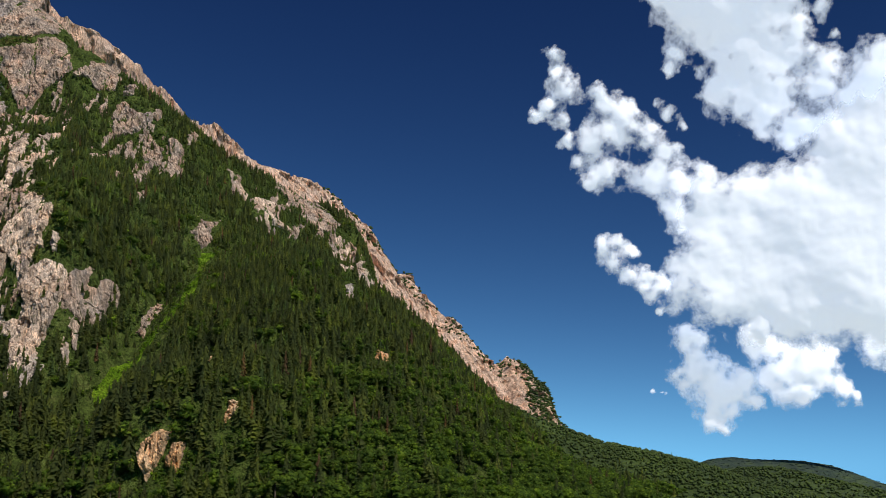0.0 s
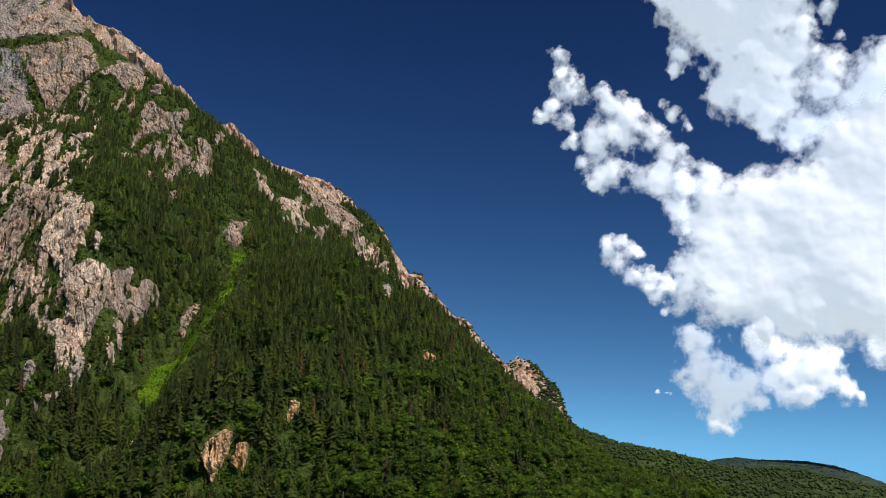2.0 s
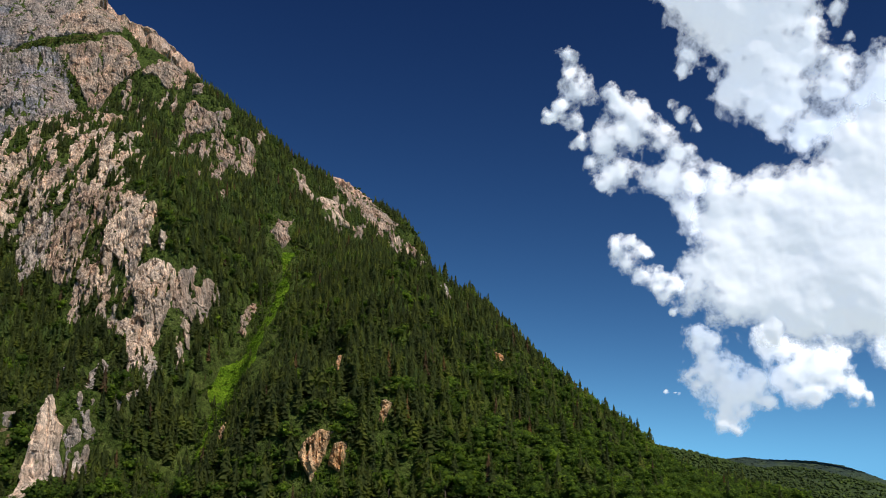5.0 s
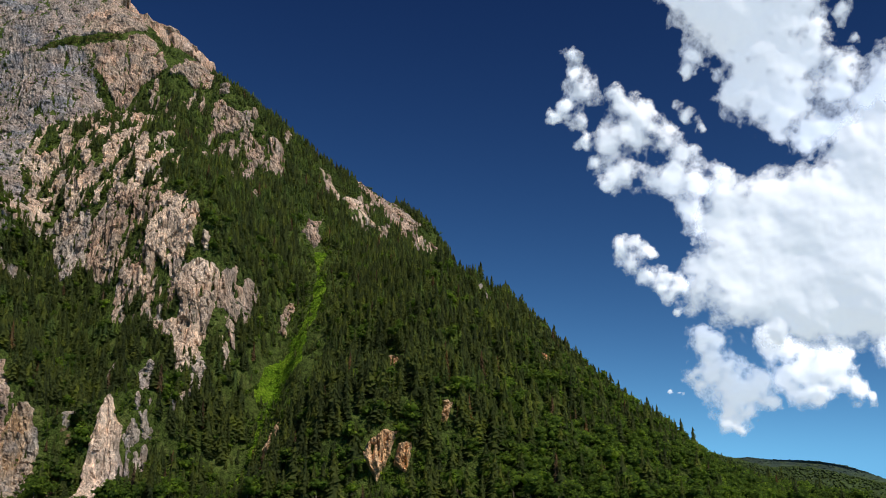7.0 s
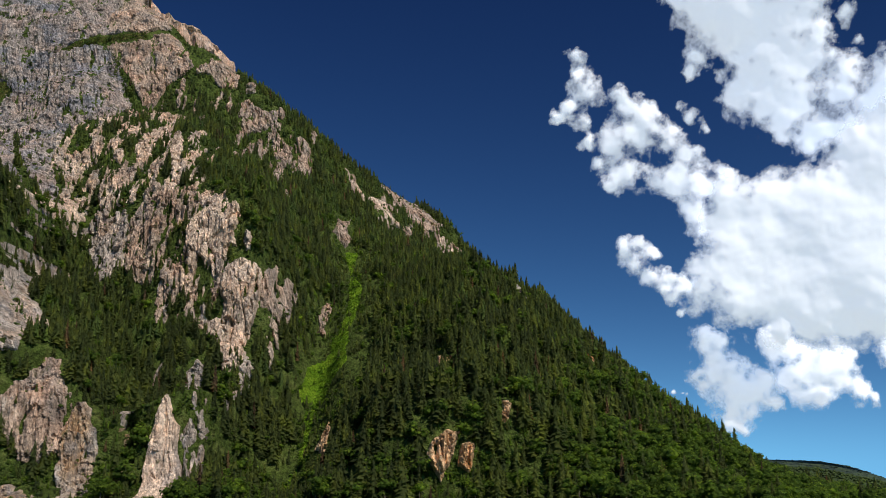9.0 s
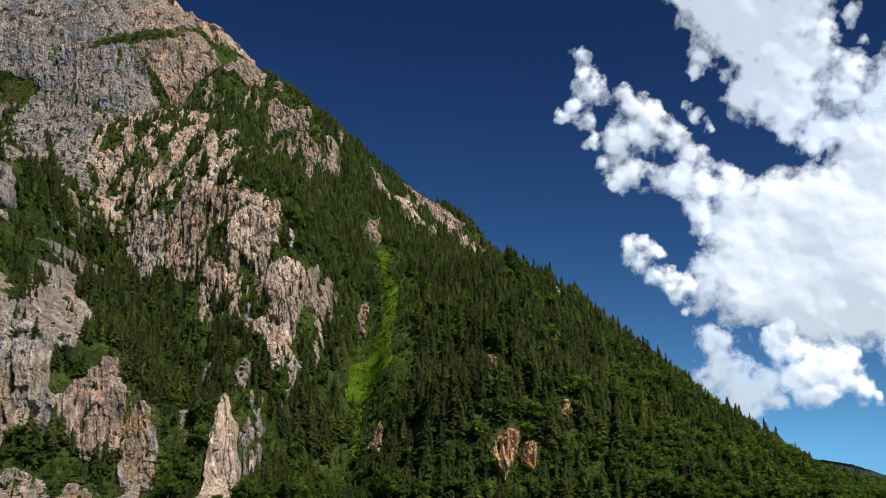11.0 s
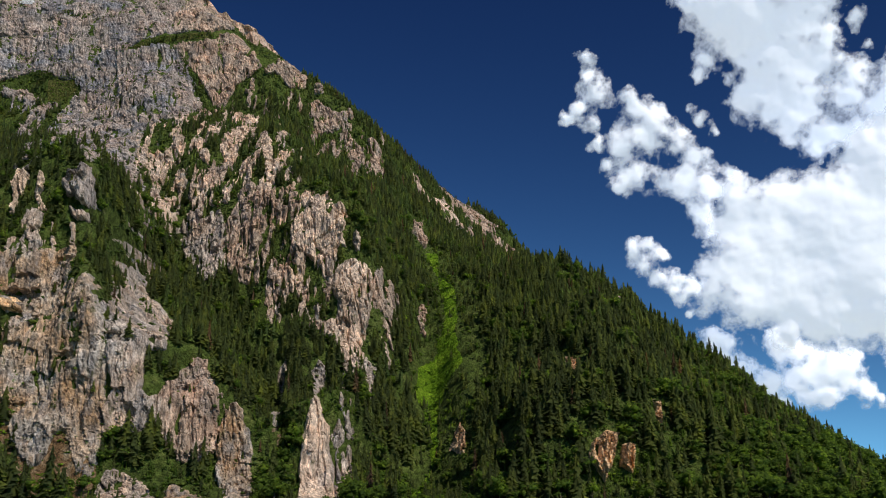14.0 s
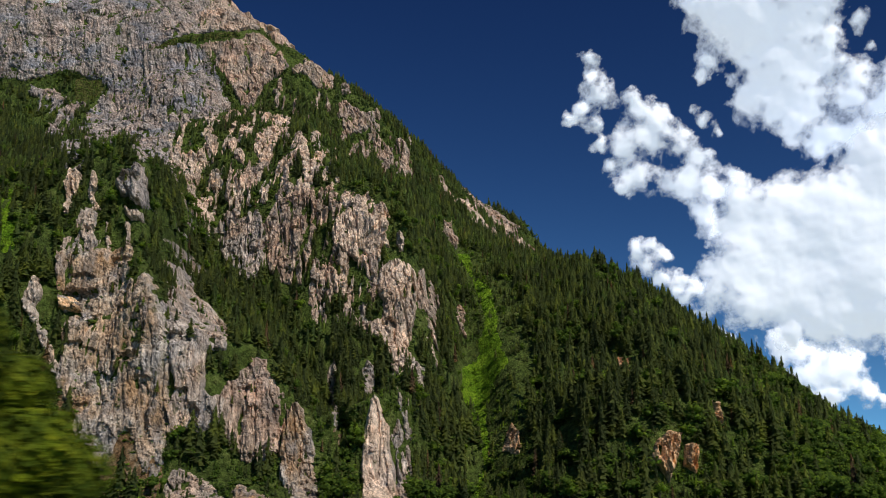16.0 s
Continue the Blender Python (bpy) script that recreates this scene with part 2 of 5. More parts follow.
def rock_material(name, pale, warm, dark, warm_at=0.55, dark_at=0.55, bedded=0.35, blue=0.2):
    m, n, l, bsdf = material(name)
    patches = noise_node(n, l, 34, 6, (1, 1, 0.9), 0.62)
    cool = noise_node(n, l, 46, 5, (0.7, 0.7, 1.3), 0.6, 61.0)
    streaks = noise_node(n, l, 6.0, 6, (1, 1, 0.15), 0.65, 5.0)
    lines = noise_node(n, l, 1.9, 4, (1, 1, 0.07), 0.6, 71.0)
    strata = noise_node(n, l, 5.0, 5, (0.30, 0.30, 1.2), 0.65, 45.0)
    grain = noise_node(n, l, 1.7, 6, (1, 1, 0.4), 0.7, 9.0)
    stain = noise_node(n, l, 16, 6, (1, 1, 0.3), 0.65, 21.0)
    joints, tones = blocks_node(n, l, 3.4, (1, 1, 0.36), 2.0)
    clefts, masses = blocks_node(n, l, 13.0, (1, 1, 0.45), 8.0)
    col = mix(n, l, ramp(n, l, patches, (warm_at - 0.1, (0,)), (warm_at + 0.12, (1,))), pale, warm)
    col = mix(n, l, ramp(n, l, stain, (dark_at - 0.06, (0,)), (dark_at + 0.14, (0.85,))), col, dark)
    col = mix(n, l, ramp(n, l, cool, (0.50, (0,)), (0.60, (1,))), col, mix(n, l, blue, col, (0.72, 0.84, 1.02), "MULTIPLY"))
    col = mix(n, l, 0.9, col, ramp(n, l, masses, (0.0, (0.70,)), (0.5, (1.0,)), (1.0, (1.22,))), "MULTIPLY")
    col = mix(n, l, 0.5, col, ramp(n, l, tones, (0.0, (0.66,)), (0.4, (1.0,)), (1.0, (1.25,))), "MULTIPLY")
    col = mix(n, l, 0.95 - 0.6 * bedded, col, ramp(n, l, streaks, (0.36, (0.55,)), (0.46, (0.94,)), (0.64, (1.2,))), "MULTIPLY")
    col = mix(n, l, 0.8, col, ramp(n, l, lines, (0.38, (0.42,)), (0.44, (1.0,)), (0.62, (1.3,))), "MULTIPLY")
    col = mix(n, l, bedded, col, ramp(n, l, strata, (0.36, (0.5,)), (0.46, (0.95,)), (0.66, (1.15,))), "MULTIPLY")
    col = mix(n, l, 0.65, col, ramp(n, l, joints, (0.0, (0.4,)), (0.06, (1.0,))), "MULTIPLY")
    fine, chip = blocks_node(n, l, 1.7, (1, 1, 0.55), 14.0)
    col = mix(n, l, 0.75, col, ramp(n, l, chip, (0.0, (0.72,)), (0.4, (1.05,)), (1.0, (1.42,))), "MULTIPLY")
    col = mix(n, l, 0.55, col, ramp(n, l, fine, (0.0, (0.5,)), (0.06, (1.0,))), "MULTIPLY")
    col = mix(n, l, 0.6, col, ramp(n, l, clefts, (0.0, (0.4,)), (0.045, (1.0,))), "MULTIPLY")
    moss = noise_node(n, l, 8, 5, (1, 1, 0.5), 0.7, 33.0)
    col = mix(n, l, ramp(n, l, moss, (0.59, (0,)), (0.66, (0.7,))), col, (0.085, 0.090, 0.035))
    l.new(col, bsdf.inputs["Base Color"])
    bsdf.inputs["Roughness"].default_value = 0.92
    bsdf.inputs["Specular IOR Level"].default_value = 0.2
    both = n.new("ShaderNodeMath")
    both.operation = "MULTIPLY_ADD"
    both.inputs[1].default_value = 1.0
    l.new(chip, both.inputs[0])
    l.new(grain, both.inputs[2])
    bump(n, l, bsdf, both.outputs[0], 1.0, 1.6)
    return m


def leaf_material(name, dark, mid, light, patch, through=0.0, tuft=1.5):
    """Foliage that differs from plant to plant and in patches over the slope."""
    m, n, l, bsdf = material(name)
    geo = n.new("ShaderNodeNewGeometry")
    info = n.new("ShaderNodeObjectInfo")
    add = n.new("ShaderNodeMath")
    add.operation = "ADD"
    l.new(geo.outputs["Random Per Island"], add.inputs[0])
    l.new(info.outputs["Random"], add.inputs[1])
    frac = n.new("ShaderNodeMath")
    frac.operation = "FRACT"
    l.new(add.outputs[0], frac.inputs[0])
    col = ramp(n, l, frac.outputs[0], (0.0, dark), (0.6, mid), (1.0, light))
    big = noise_node(n, l, patch, 4, (1, 1, 1), 0.6, 3.0)
    col = mix(n, l, 0.9, col, ramp(n, l, big, (0.32, (0.80, 0.78, 0.82)), (0.52, (1.0, 1.0, 1.0)), (0.68, (1.28, 1.25, 1.0))), "MULTIPLY")
    fine = noise_node(n, l, 1.6, 4, (1, 1, 1), 0.7, 12.0)
    col = mix(n, l, 0.75, col, ramp(n, l, fine, (0.32, (0.78,)), (0.55, (1.0,)), (0.7, (1.2,))), "MULTIPLY")
    each = noise_node(n, l, max(tuft * 6, 1.0), 1, (1, 1, 0.6), 0.5, 51.0)
    col = mix(n, l, 0.9, col, ramp(n, l, each, (0.3, (0.74, 0.78, 0.85)), (0.48, (0.97, 0.98, 1.0)), (0.68, (1.6, 1.5, 1.0))), "MULTIPLY")
    l.new(col, bsdf.inputs["Base Color"])
    bsdf.inputs["Roughness"].default_value = 0.75
    bsdf.inputs["Specular IOR Level"].default_value = 0.18
    tufts = noise_node(n, l, tuft, 3, (1, 1, 1.5), 0.65, 27.0)
    bump(n, l, bsdf, tufts, 0.8, tuft)
    if through:
        tl = n.new("ShaderNodeBsdfTranslucent")
        both = n.new("ShaderNodeMixShader")
        both.inputs[0].default_value = through
        l.new(col, tl.inputs["Color"])
        l.new(bsdf.outputs[0], both.inputs[1])
        l.new(tl.outputs[0], both.inputs[2])
        l.new(both.outputs[0], n["Material Output"].inputs["Surface"])
    return m


def ground_material(name, stops, size):
    m, n, l, bsdf = material(name)
    a = noise_node(n, l, size, 6, (1, 1, 1), 0.65)
    b = noise_node(n, l, size / 14, 5, (1, 1, 1), 0.7, 4.0)
    c = noise_node(n, l, size / 4.5, 3, (1, 1, 1), 0.6, 14.0)
    col = ramp(n, l, a, *stops)
    col = mix(n, l, 0.9, col, ramp(n, l, c, (0.34, (0.45,)), (0.5, (0.95,)), (0.66, (1.4,))), "MULTIPLY")
    col = mix(n, l, 0.8, col, ramp(n, l, b, (0.3, (0.5,)), (0.5, (0.95,)), (0.7, (1.35,))), "MULTIPLY")
    l.new(col, bsdf.inputs["Base Color"])
    bsdf.inputs["Roughness"].default_value = 0.95
    bsdf.inputs["Specular IOR Level"].default_value = 0.1
    both = n.new("ShaderNodeMath")
    both.operation = "MULTIPLY_ADD"
    both.inputs[1].default_value = 2.0
    l.new(c, both.inputs[0])
    l.new(b, both.inputs[2])
    bump(n, l, bsdf, both.outputs[0], 1.0, 3.0)
    return m


ROCK_PINK = rock_material("pink_limestone", (0.468, 0.359, 0.284), (0.513, 0.326, 0.230), (0.267, 0.230, 0.212))
ROCK_WALL = rock_material("wall_limestone", (0.374, 0.320, 0.290), (0.425, 0.313, 0.256), (0.216, 0.208, 0.218), bedded=0.85, blue=0.85)
ROCK_PALE = rock_material("pale_limestone", (0.663, 0.512, 0.403), (0.641, 0.420, 0.286), (0.329, 0.296, 0.289), 0.57, 0.6)
ROCK_GREY = rock_material("grey_limestone", (0.502, 0.424, 0.366), (0.527, 0.359, 0.249), (0.279, 0.262, 0.270), 0.55, 0.55)
ROCK_ORANGE = rock_material("orange_limestone", (0.766, 0.549, 0.351), (0.800, 0.440, 0.198), (0.370, 0.280, 0.223), 0.5, 0.58)
ROCK_OCHRE = rock_material("ochre_grey_limestone", (0.418, 0.369, 0.321), (0.482, 0.306, 0.171), (0.247, 0.236, 0.247), 0.5, 0.55, blue=0.15)
ROCK_FAR = rock_material("far_rose_limestone", (0.672, 0.482, 0.370), (0.717, 0.426, 0.280), (0.426, 0.336, 0.291))
FLOOR_SOIL = ground_material("forest_floor", ((0.35, (0.055, 0.080, 0.020)), (0.52, (0.085, 0.125, 0.026)), (0.66, (0.13, 0.16, 0.045))), 18)
GRASS = ground_material("alpine_grass", ((0.35, (0.10, 0.20, 0.010)), (0.5, (0.16, 0.29, 0.015)), (0.66, (0.24, 0.37, 0.028))), 12)
GRASS_HIGH = ground_material("dry_alpine_grass", ((0.35, (0.06, 0.075, 0.018)), (0.5, (0.10, 0.11, 0.03)), (0.66, (0.16, 0.15, 0.05))), 12)
SCREE = ground_material("ochre_scree", ((0.35, (0.20, 0.12, 0.06)), (0.5, (0.30, 0.19, 0.10)), (0.66, (0.42, 0.33, 0.22))), 9)
SNOW = ground_material("old_snow", ((0.35, (0.66, 0.68, 0.72)), (0.5, (0.74, 0.76, 0.79)), (0.66, (0.80, 0.81, 0.83))), 10)
# valley floor out of view: grass kept pale to bounce sunlight up the slope
MEADOW = ground_material("valley_meadow", ((0.35, (0.17, 0.20, 0.08)), (0.5, (0.23, 0.26, 0.11)), (0.66, (0.31, 0.32, 0.16))), 60)
NEEDLES = leaf_material("spruce_needles", (0.088, 0.118, 0.044), (0.131, 0.169, 0.053), (0.180, 0.224, 0.062), 120, 0.68)
LEAVES = leaf_material("beech_leaves", (0.080, 0.140, 0.026), (0.132, 0.222, 0.034), (0.218, 0.325, 0.045), 80, 0.65)
SHRUB = leaf_material("green_shrub_leaves", (0.07, 0.15, 0.010), (0.11, 0.22, 0.014), (0.16, 0.30, 0.022), 40, 0.25)
SHRUB_DARK = leaf_material("young_needles", (0.076, 0.118, 0.036), (0.111, 0.165, 0.043), (0.150, 0.215, 0.052), 90, 0.5)
LEAVES_NEAR = leaf_material("maple_leaves", (0.06, 0.10, 0.008), (0.12, 0.17, 0.010), (0.22, 0.26, 0.018), 5, 0.35, 0.5)
FAR_LEAVES = leaf_material("far_leaves", (0.046, 0.074, 0.026), (0.058, 0.092, 0.028), (0.076, 0.116, 0.032), 160, 0.2, 1.2)
# distance haze is mixed into this leaf colour, bluer than the nearer woods
HORIZON_HAZED = leaf_material("hazed_horizon_woods", (0.040, 0.062, 0.046), (0.048, 0.074, 0.054), (0.058, 0.086, 0.062), 300, 0.0, 8.0)
DRY = leaf_material("dry_needles", (0.085, 0.055, 0.028), (0.115, 0.075, 0.036), (0.15, 0.10, 0.05), 120, 0.3)
bark, bn, bl, bb = material("bark")
bl.new(ramp(bn, bl, noise_node(bn, bl, 0.5, 5, (1, 1, 0.2)), (0.3, (0.06, 0.045, 0.035)), (0.7, (0.17, 0.14, 0.11))), bb.inputs["Base Color"])
bb.inputs["Roughness"].default_value = 0.9

# ---- meshes ----
def mesh_of(name, verts, faces, mat, soft=False):
    """One mesh from arrays of points and of triangles or quads."""
    verts, faces = np.asarray(verts, np.float32), np.asarray(faces, np.int32)
    me = bpy.data.meshes.new(name)
    me.vertices.add(len(verts))
    me.vertices.foreach_set("co", verts.ravel())
    n, k = faces.shape
    me.loops.add(n * k)
    me.loops.foreach_set("vertex_index", faces.ravel())
    me.polygons.add(n)
    me.polygons.foreach_set("loop_start", np.arange(0, n * k, k, dtype=np.int32))
    me.polygons.foreach_set("loop_total", np.full(n, k, np.int32))
    me.polygons.foreach_set("use_smooth", np.full(n, soft))
    me.materials.append(mat)
    me.update(calc_edges=True)
    return me


def sheet_faces(nx, ny, keep=None):
    i, j = np.meshgrid(np.arange(nx - 1), np.arange(ny - 1), indexing="ij")
    a = i * ny + j
    f = np.stack([a, a + ny, a + ny + 1, a + 1], -1).reshape(-1, 4)
    return f if keep is None else f[keep.reshape(-1)]


def compact(verts, faces):
    used = np.unique(faces)
    index = np.zeros(len(verts), np.int64)
    index[used] = np.arange(len(used))
    return verts[used], index[faces]


# ---- the mountainside and the valley floor ----
slope = new("ground", mesh_of("ground", GRID.reshape(-1, 3), sheet_faces(*GRID.shape[:2]), FLOOR_SOIL, True))
tagged(slope, "steep mountainside of dark forest soil and undergrowth", "mountainside", kind="structure")

ring = np.array([(r * math.sin(a), r * math.cos(a)) for r in (0, 150, 400, 900, 2000, 4900) for a in np.linspace(0, 2 * math.pi, 49)[:-1]])
flat = np.column_stack([ring[:, 0], ring[:, 1], fbm(np.column_stack([ring / 300, ring[:, :1] * 0]), 2) * 0.5 - 0.6])
quads = [(k * 48 + i, k * 48 + (i + 1) % 48, (k + 1) * 48 + (i + 1) % 48, (k + 1) * 48 + i) for k in range(5) for i in range(48)]
valley = tagged(new("valley_ground", mesh_of("valley_ground", flat, quads, MEADOW, True)), "flat green meadow on the valley floor", "meadow", kind="structure")

# the face as depth over x and height, up to the crest
ZS = np.arange(0, 1101, 2.0)
FACE = np.empty((len(XS), len(ZS)))
CREST = np.empty(len(XS))
for i, line in enumerate(OPEN):
    top = int(line[:, 2].argmax())
    z = np.maximum.accumulate(line[:top + 1, 2]) + np.arange(top + 1) * 1e-6
    FACE[i] = np.interp(ZS, z, line[:top + 1, 1])
    CREST[i] = z[-1]


def face_depth(x, z):
    u = np.clip(np.interp(x, XS, np.arange(len(XS))), 0, len(XS) - 1.001)
    v = np.clip(z / 2.0, 0, len(ZS) - 1.001)
    i, j = u.astype(int), v.astype(int)
    a, b = u - i, v - j
    return (FACE[i, j] * (1 - a) + FACE[i + 1, j] * a) * (1 - b) + (FACE[i, j + 1] * (1 - a) + FACE[i + 1, j + 1] * a) * b


def inside(outline, x, z):
    """Metres inside the outline (minus: outside)."""
    p = np.stack([x, z], -1)
    far, odd = np.full(x.shape, 1e9), np.zeros(x.shape, bool)
    for (ax, az), (bx, bz) in zip(outline, outline[1:] + outline[:1]):
        d = np.array([bx - ax, bz - az], float)
        t = np.clip(((p - (ax, az)) @ d) / max(d @ d, 1e-9), 0, 1)
        far = np.minimum(far, np.hypot(*np.moveaxis(p - (ax, az) - t[..., None] * d, -1, 0)))
        if az != bz:
            odd ^= ((az > z) != (bz > z)) & (x < ax + (z - az) * (bx - ax) / (bz - az))
    return np.where(odd, far, -far)


def islands(on):
    """Numbers the groups of cells that hang together."""
    number, count = np.zeros(on.shape, int), 0
    for seed in zip(*np.nonzero(on)):
        if number[seed]:
            continue
        count += 1
        stack, number[seed] = [seed], count
        while stack:
            i, j = stack.pop()
            for n in ((i + 1, j), (i - 1, j), (i, j + 1), (i, j - 1)):
                if 0 <= n[0] < on.shape[0] and 0 <= n[1] < on.shape[1] and on[n] and not number[n]:
                    number[n] = count
                    stack.append(n)
    return number, count


ROCKS, GRASSES, CLEAR = [], [], []


def patch_depth(outline, x, z, cover, rough, seed):
    """How far inside a ragged patch each place of the face lies, in metres."""
    p = np.stack([x, z * 0.55, np.full(x.shape, seed * 13.7)], -1)
    d = inside(outline, x, z) + rough * (fbm(p / 24, 2) * 1.0 + fbm(p / 9, 3, 0.6) * 1.0 + fbm(p / (3, 5, 3), 2) * 0.35)
    if cover:
        q = np.stack([x, z * 0.22, np.full(x.shape, seed * 5.1)], -1)
        g = fbm(q / 13, 4, 0.6) + 0.9 * (0.5 - cover)
        d = np.minimum(d, g * 24)
    return d


def cliff(name, label, outline, mat, step=1.6, cover=0.25, rough=7.0, proud=4.0, relief=1.0, clear=0.0, size=1.0, strata=0.0, kind=""):
    """A ragged patch of bare rock on the face: leaning ribs, chimneys, blocks and, for the walls, beds of rock."""
    seed = len(ROCKS) + 1
    ROCKS.append((outline, cover, rough, seed))
    ox, oz = zip(*outline)
    if clear:
        CLEAR.append((min(ox) - 5, max(ox) + 5, min(oz) - clear, max(oz) - 2))
    xs, zs = np.arange(min(ox) - 14, max(ox) + 14, step), np.arange(max(min(oz) - 14, 0), max(oz) + 14, step)
    x, z = np.meshgrid(xs, zs, indexing="ij")
    d = patch_depth(outline, x, z, cover, rough, seed)
    d = np.minimum(d, (np.interp(x, XS, CREST) - z) * 1.0 - 1)
    y = face_depth(x, z)
    m = smooth(-1.2, 1.8, d)
    p = np.stack([x, y, z], -1)
    p = (p + warp(p, 30, 4.0) + warp(p + 200, 8, 0.8)) / size
    lean = p + np.stack([p[..., 2] * 0.13, p[..., 2] * 0, p[..., 2] * 0], -1)
    big = facets(p + 3, np.array((15, 18, 26)), 1.5) * 2.3 + fbm(lean / (17, 40, 95), 1, 0.5, True) * 2.0
    blocks = facets(lean + 40, np.array((6.0, 7, 12)), 1.5) * 1.1 + facets(lean + 140, np.array((9.0, 14, 44)), 1.5) * 1.7 * (1 - 0.5 * strata)
    chips = facets(p + 90, np.array((2.6, 3.0, 3.6)), 1.5) * 0.38
    ribs = fbm(lean / (4.8, 18, 46) + 11, 2, 0.5, True) * 1.4 * (1 - 0.55 * strata)
    chimneys = -3.6 * smooth(0.72, 0.97, fbm(lean / (13, 40, 120) + 7, 1, 0.5, True)) * (1 - 0.4 * strata)
    cracks = -2.2 * smooth(0.74, 0.97, fbm(lean / (5.0, 14, 48) + 3, 2, 0.5, True))
    beds = 0.0
    if strata:
        bed = p[..., 2] / 8.0 + p[..., 0] / 70 + fbm(p / (26, 26, 14) + 5, 2) * 0.9
        bed = bed - np.floor(bed)
        thin = p[..., 2] / 2.9 + p[..., 0] / 30 + fbm(p / (14, 14, 8) + 25, 2) * 0.8
        beds = strata * (2.2 * (bed - 0.5) + 0.7 * (thin - np.floor(thin) - 0.5))
    push = -2.2 + m * (proud * 0.65 + 2.2) + m * relief * (big + blocks + chips + ribs + chimneys + cracks + beds)
    push = push - m * caves(x, z)
    v = np.stack([x + m * gnoise(p / 4.0 + 50) * 0.5, y - push, z + m * gnoise(p / 3.0 + 90) * 0.5 + 0.15 * np.maximum(push, 0)], -1)
    on = d > -3.5
    keep = on[:-1, :-1] | on[1:, :-1] | on[:-1, 1:] | on[1:, 1:]
    piece_of, count = islands(keep)
    sizes = np.bincount(piece_of.ravel(), minlength=count + 1)[1:]
    rock = None
    for k in np.argsort(-sizes, kind="stable"):
        if rock and sizes[k] < 14:
            break
        verts, faces = compact(v.reshape(-1, 3), sheet_faces(*x.shape, piece_of == k + 1))
        ob = new("rock_rib" if rock else name, mesh_of("rock_rib" if rock else name, verts, faces[:, ::-1], mat))
        if rock:
            ob.parent = rock
        else:
            rock = tagged(ob, label, "cliff", kind=kind)
    return rock


def turf(name, label, outline, mat, rough=5.0, cover=0.0, lift=0.0):
    """Open ground on the face: grass or scree, a little above the soil."""
    seed = 60 + len(GRASSES)
    GRASSES.append((outline, cover, rough, seed))
    ox, oz = zip(*outline)
    x, z = np.meshgrid(np.arange(min(ox) - 10, max(ox) + 10, 2.0), np.arange(max(min(oz) - 10, 0), max(oz) + 10, 2.0), indexing="ij")
    d = patch_depth(outline, x, z, cover, rough, seed)
    y = face_depth(x, z)
    p = np.stack([x, y, z], -1)
    push = -1.0 + smooth(-2, 3, d) * 2.2 + fbm(p / 5, 3) * 0.6
    v = np.stack([x, y - push * 0.6 - lift, z + push * 0.5], -1)
    on = d > (-1 if lift else -3)
    verts, faces = compact(v.reshape(-1, 3), sheet_faces(*x.shape, on[:-1, :-1] | on[1:, 1:]))
    return tagged(new(name, mesh_of(name, verts, faces[:, ::-1], mat, True)), label, "grass", kind="structure")


def bare(x, z):
    """1 where rock lies open, and 1 where grass does."""
    r, g = np.full(x.shape, -99.0), np.full(x.shape, -99.0)
    for bag, out in ((ROCKS, r), (GRASSES, g)):
        for outline, cover, rough, seed in bag:
            ox, oz = zip(*outline)
            near = (x > min(ox) - 20) & (x < max(ox) + 20) & (z > min(oz) - 20) & (z < max(oz) + 20)
            if near.any():
                out[near] = np.maximum(out[near], patch_depth(outline, x[near], z[near], cover, rough, seed))
    return r, g


# ---- cliffs, by their outlines on the face (x, z) ----
cliff("rock_cliff", "high grey limestone wall with thin grassy ledges", [(-1180, 915), (-833, 947), (-729, 879), (-701, 845), (-673, 782), (-686, 751), (-750, 734), (-787, 716), (-818, 695), (-828, 675), (-858, 642), (-876, 638), (-909, 642), (-945, 650), (-985, 635), (-1100, 636)], ROCK_WALL, step=1.8, relief=0.8, cover=0.1, rough=5, proud=3.0, strata=1.0)
cliff("rock_cliff", "rose limestone head above the grassy ledge", [(-746, 745), (-753, 803), (-734, 865), (-701, 852), (-667, 803), (-652, 768), (-685, 747)], ROCK_PINK, step=1.7, relief=0.9, cover=0.06, rough=4, proud=4.5, strata=0.6)
cliff("rock_cliff", "broad rosy grey limestone face above the forest", [(-885, 653), (-848, 692), (-818, 693), (-786, 705), (-743, 714), (-719, 685), (-686, 617), (-675, 584), (-687, 543), (-714, 537), (-724, 518), (-729, 484), (-719, 433), (-650, 314), (-652, 306), (-660, 317), (-813, 513), (-677, 316), (-800, 418), (-844, 473), (-876, 551), (-882, 597), (-880, 630)], ROCK_WALL, step=1.6, relief=0.9, cover=0.17, rough=5, proud=4.0, strata=0.4)
cliff("rock_cliff", "rose limestone shoulder above the steep forest", [(-742, 714), (-679, 731), (-654, 759), (-633, 742), (-605, 699), (-593, 672), (-610, 653), (-628, 633), (-638, 606), (-648, 583), (-670, 608), (-687, 638), (-720, 681)], ROCK_PINK, step=1.6, relief=0.9, cover=0.1, rough=5, proud=4.0, strata=0.5)
cliff("rock_cliff", "weathered rose limestone crest among dwarf pines", [(-590, 667), (-579, 683), (-561, 716), (-543, 693), (-533, 678), (-521, 660), (-522, 635), (-548, 631), (-563, 655), (-584, 653)], ROCK_PINK, step=1.4, cover=0.1, rough=4, proud=4.0)
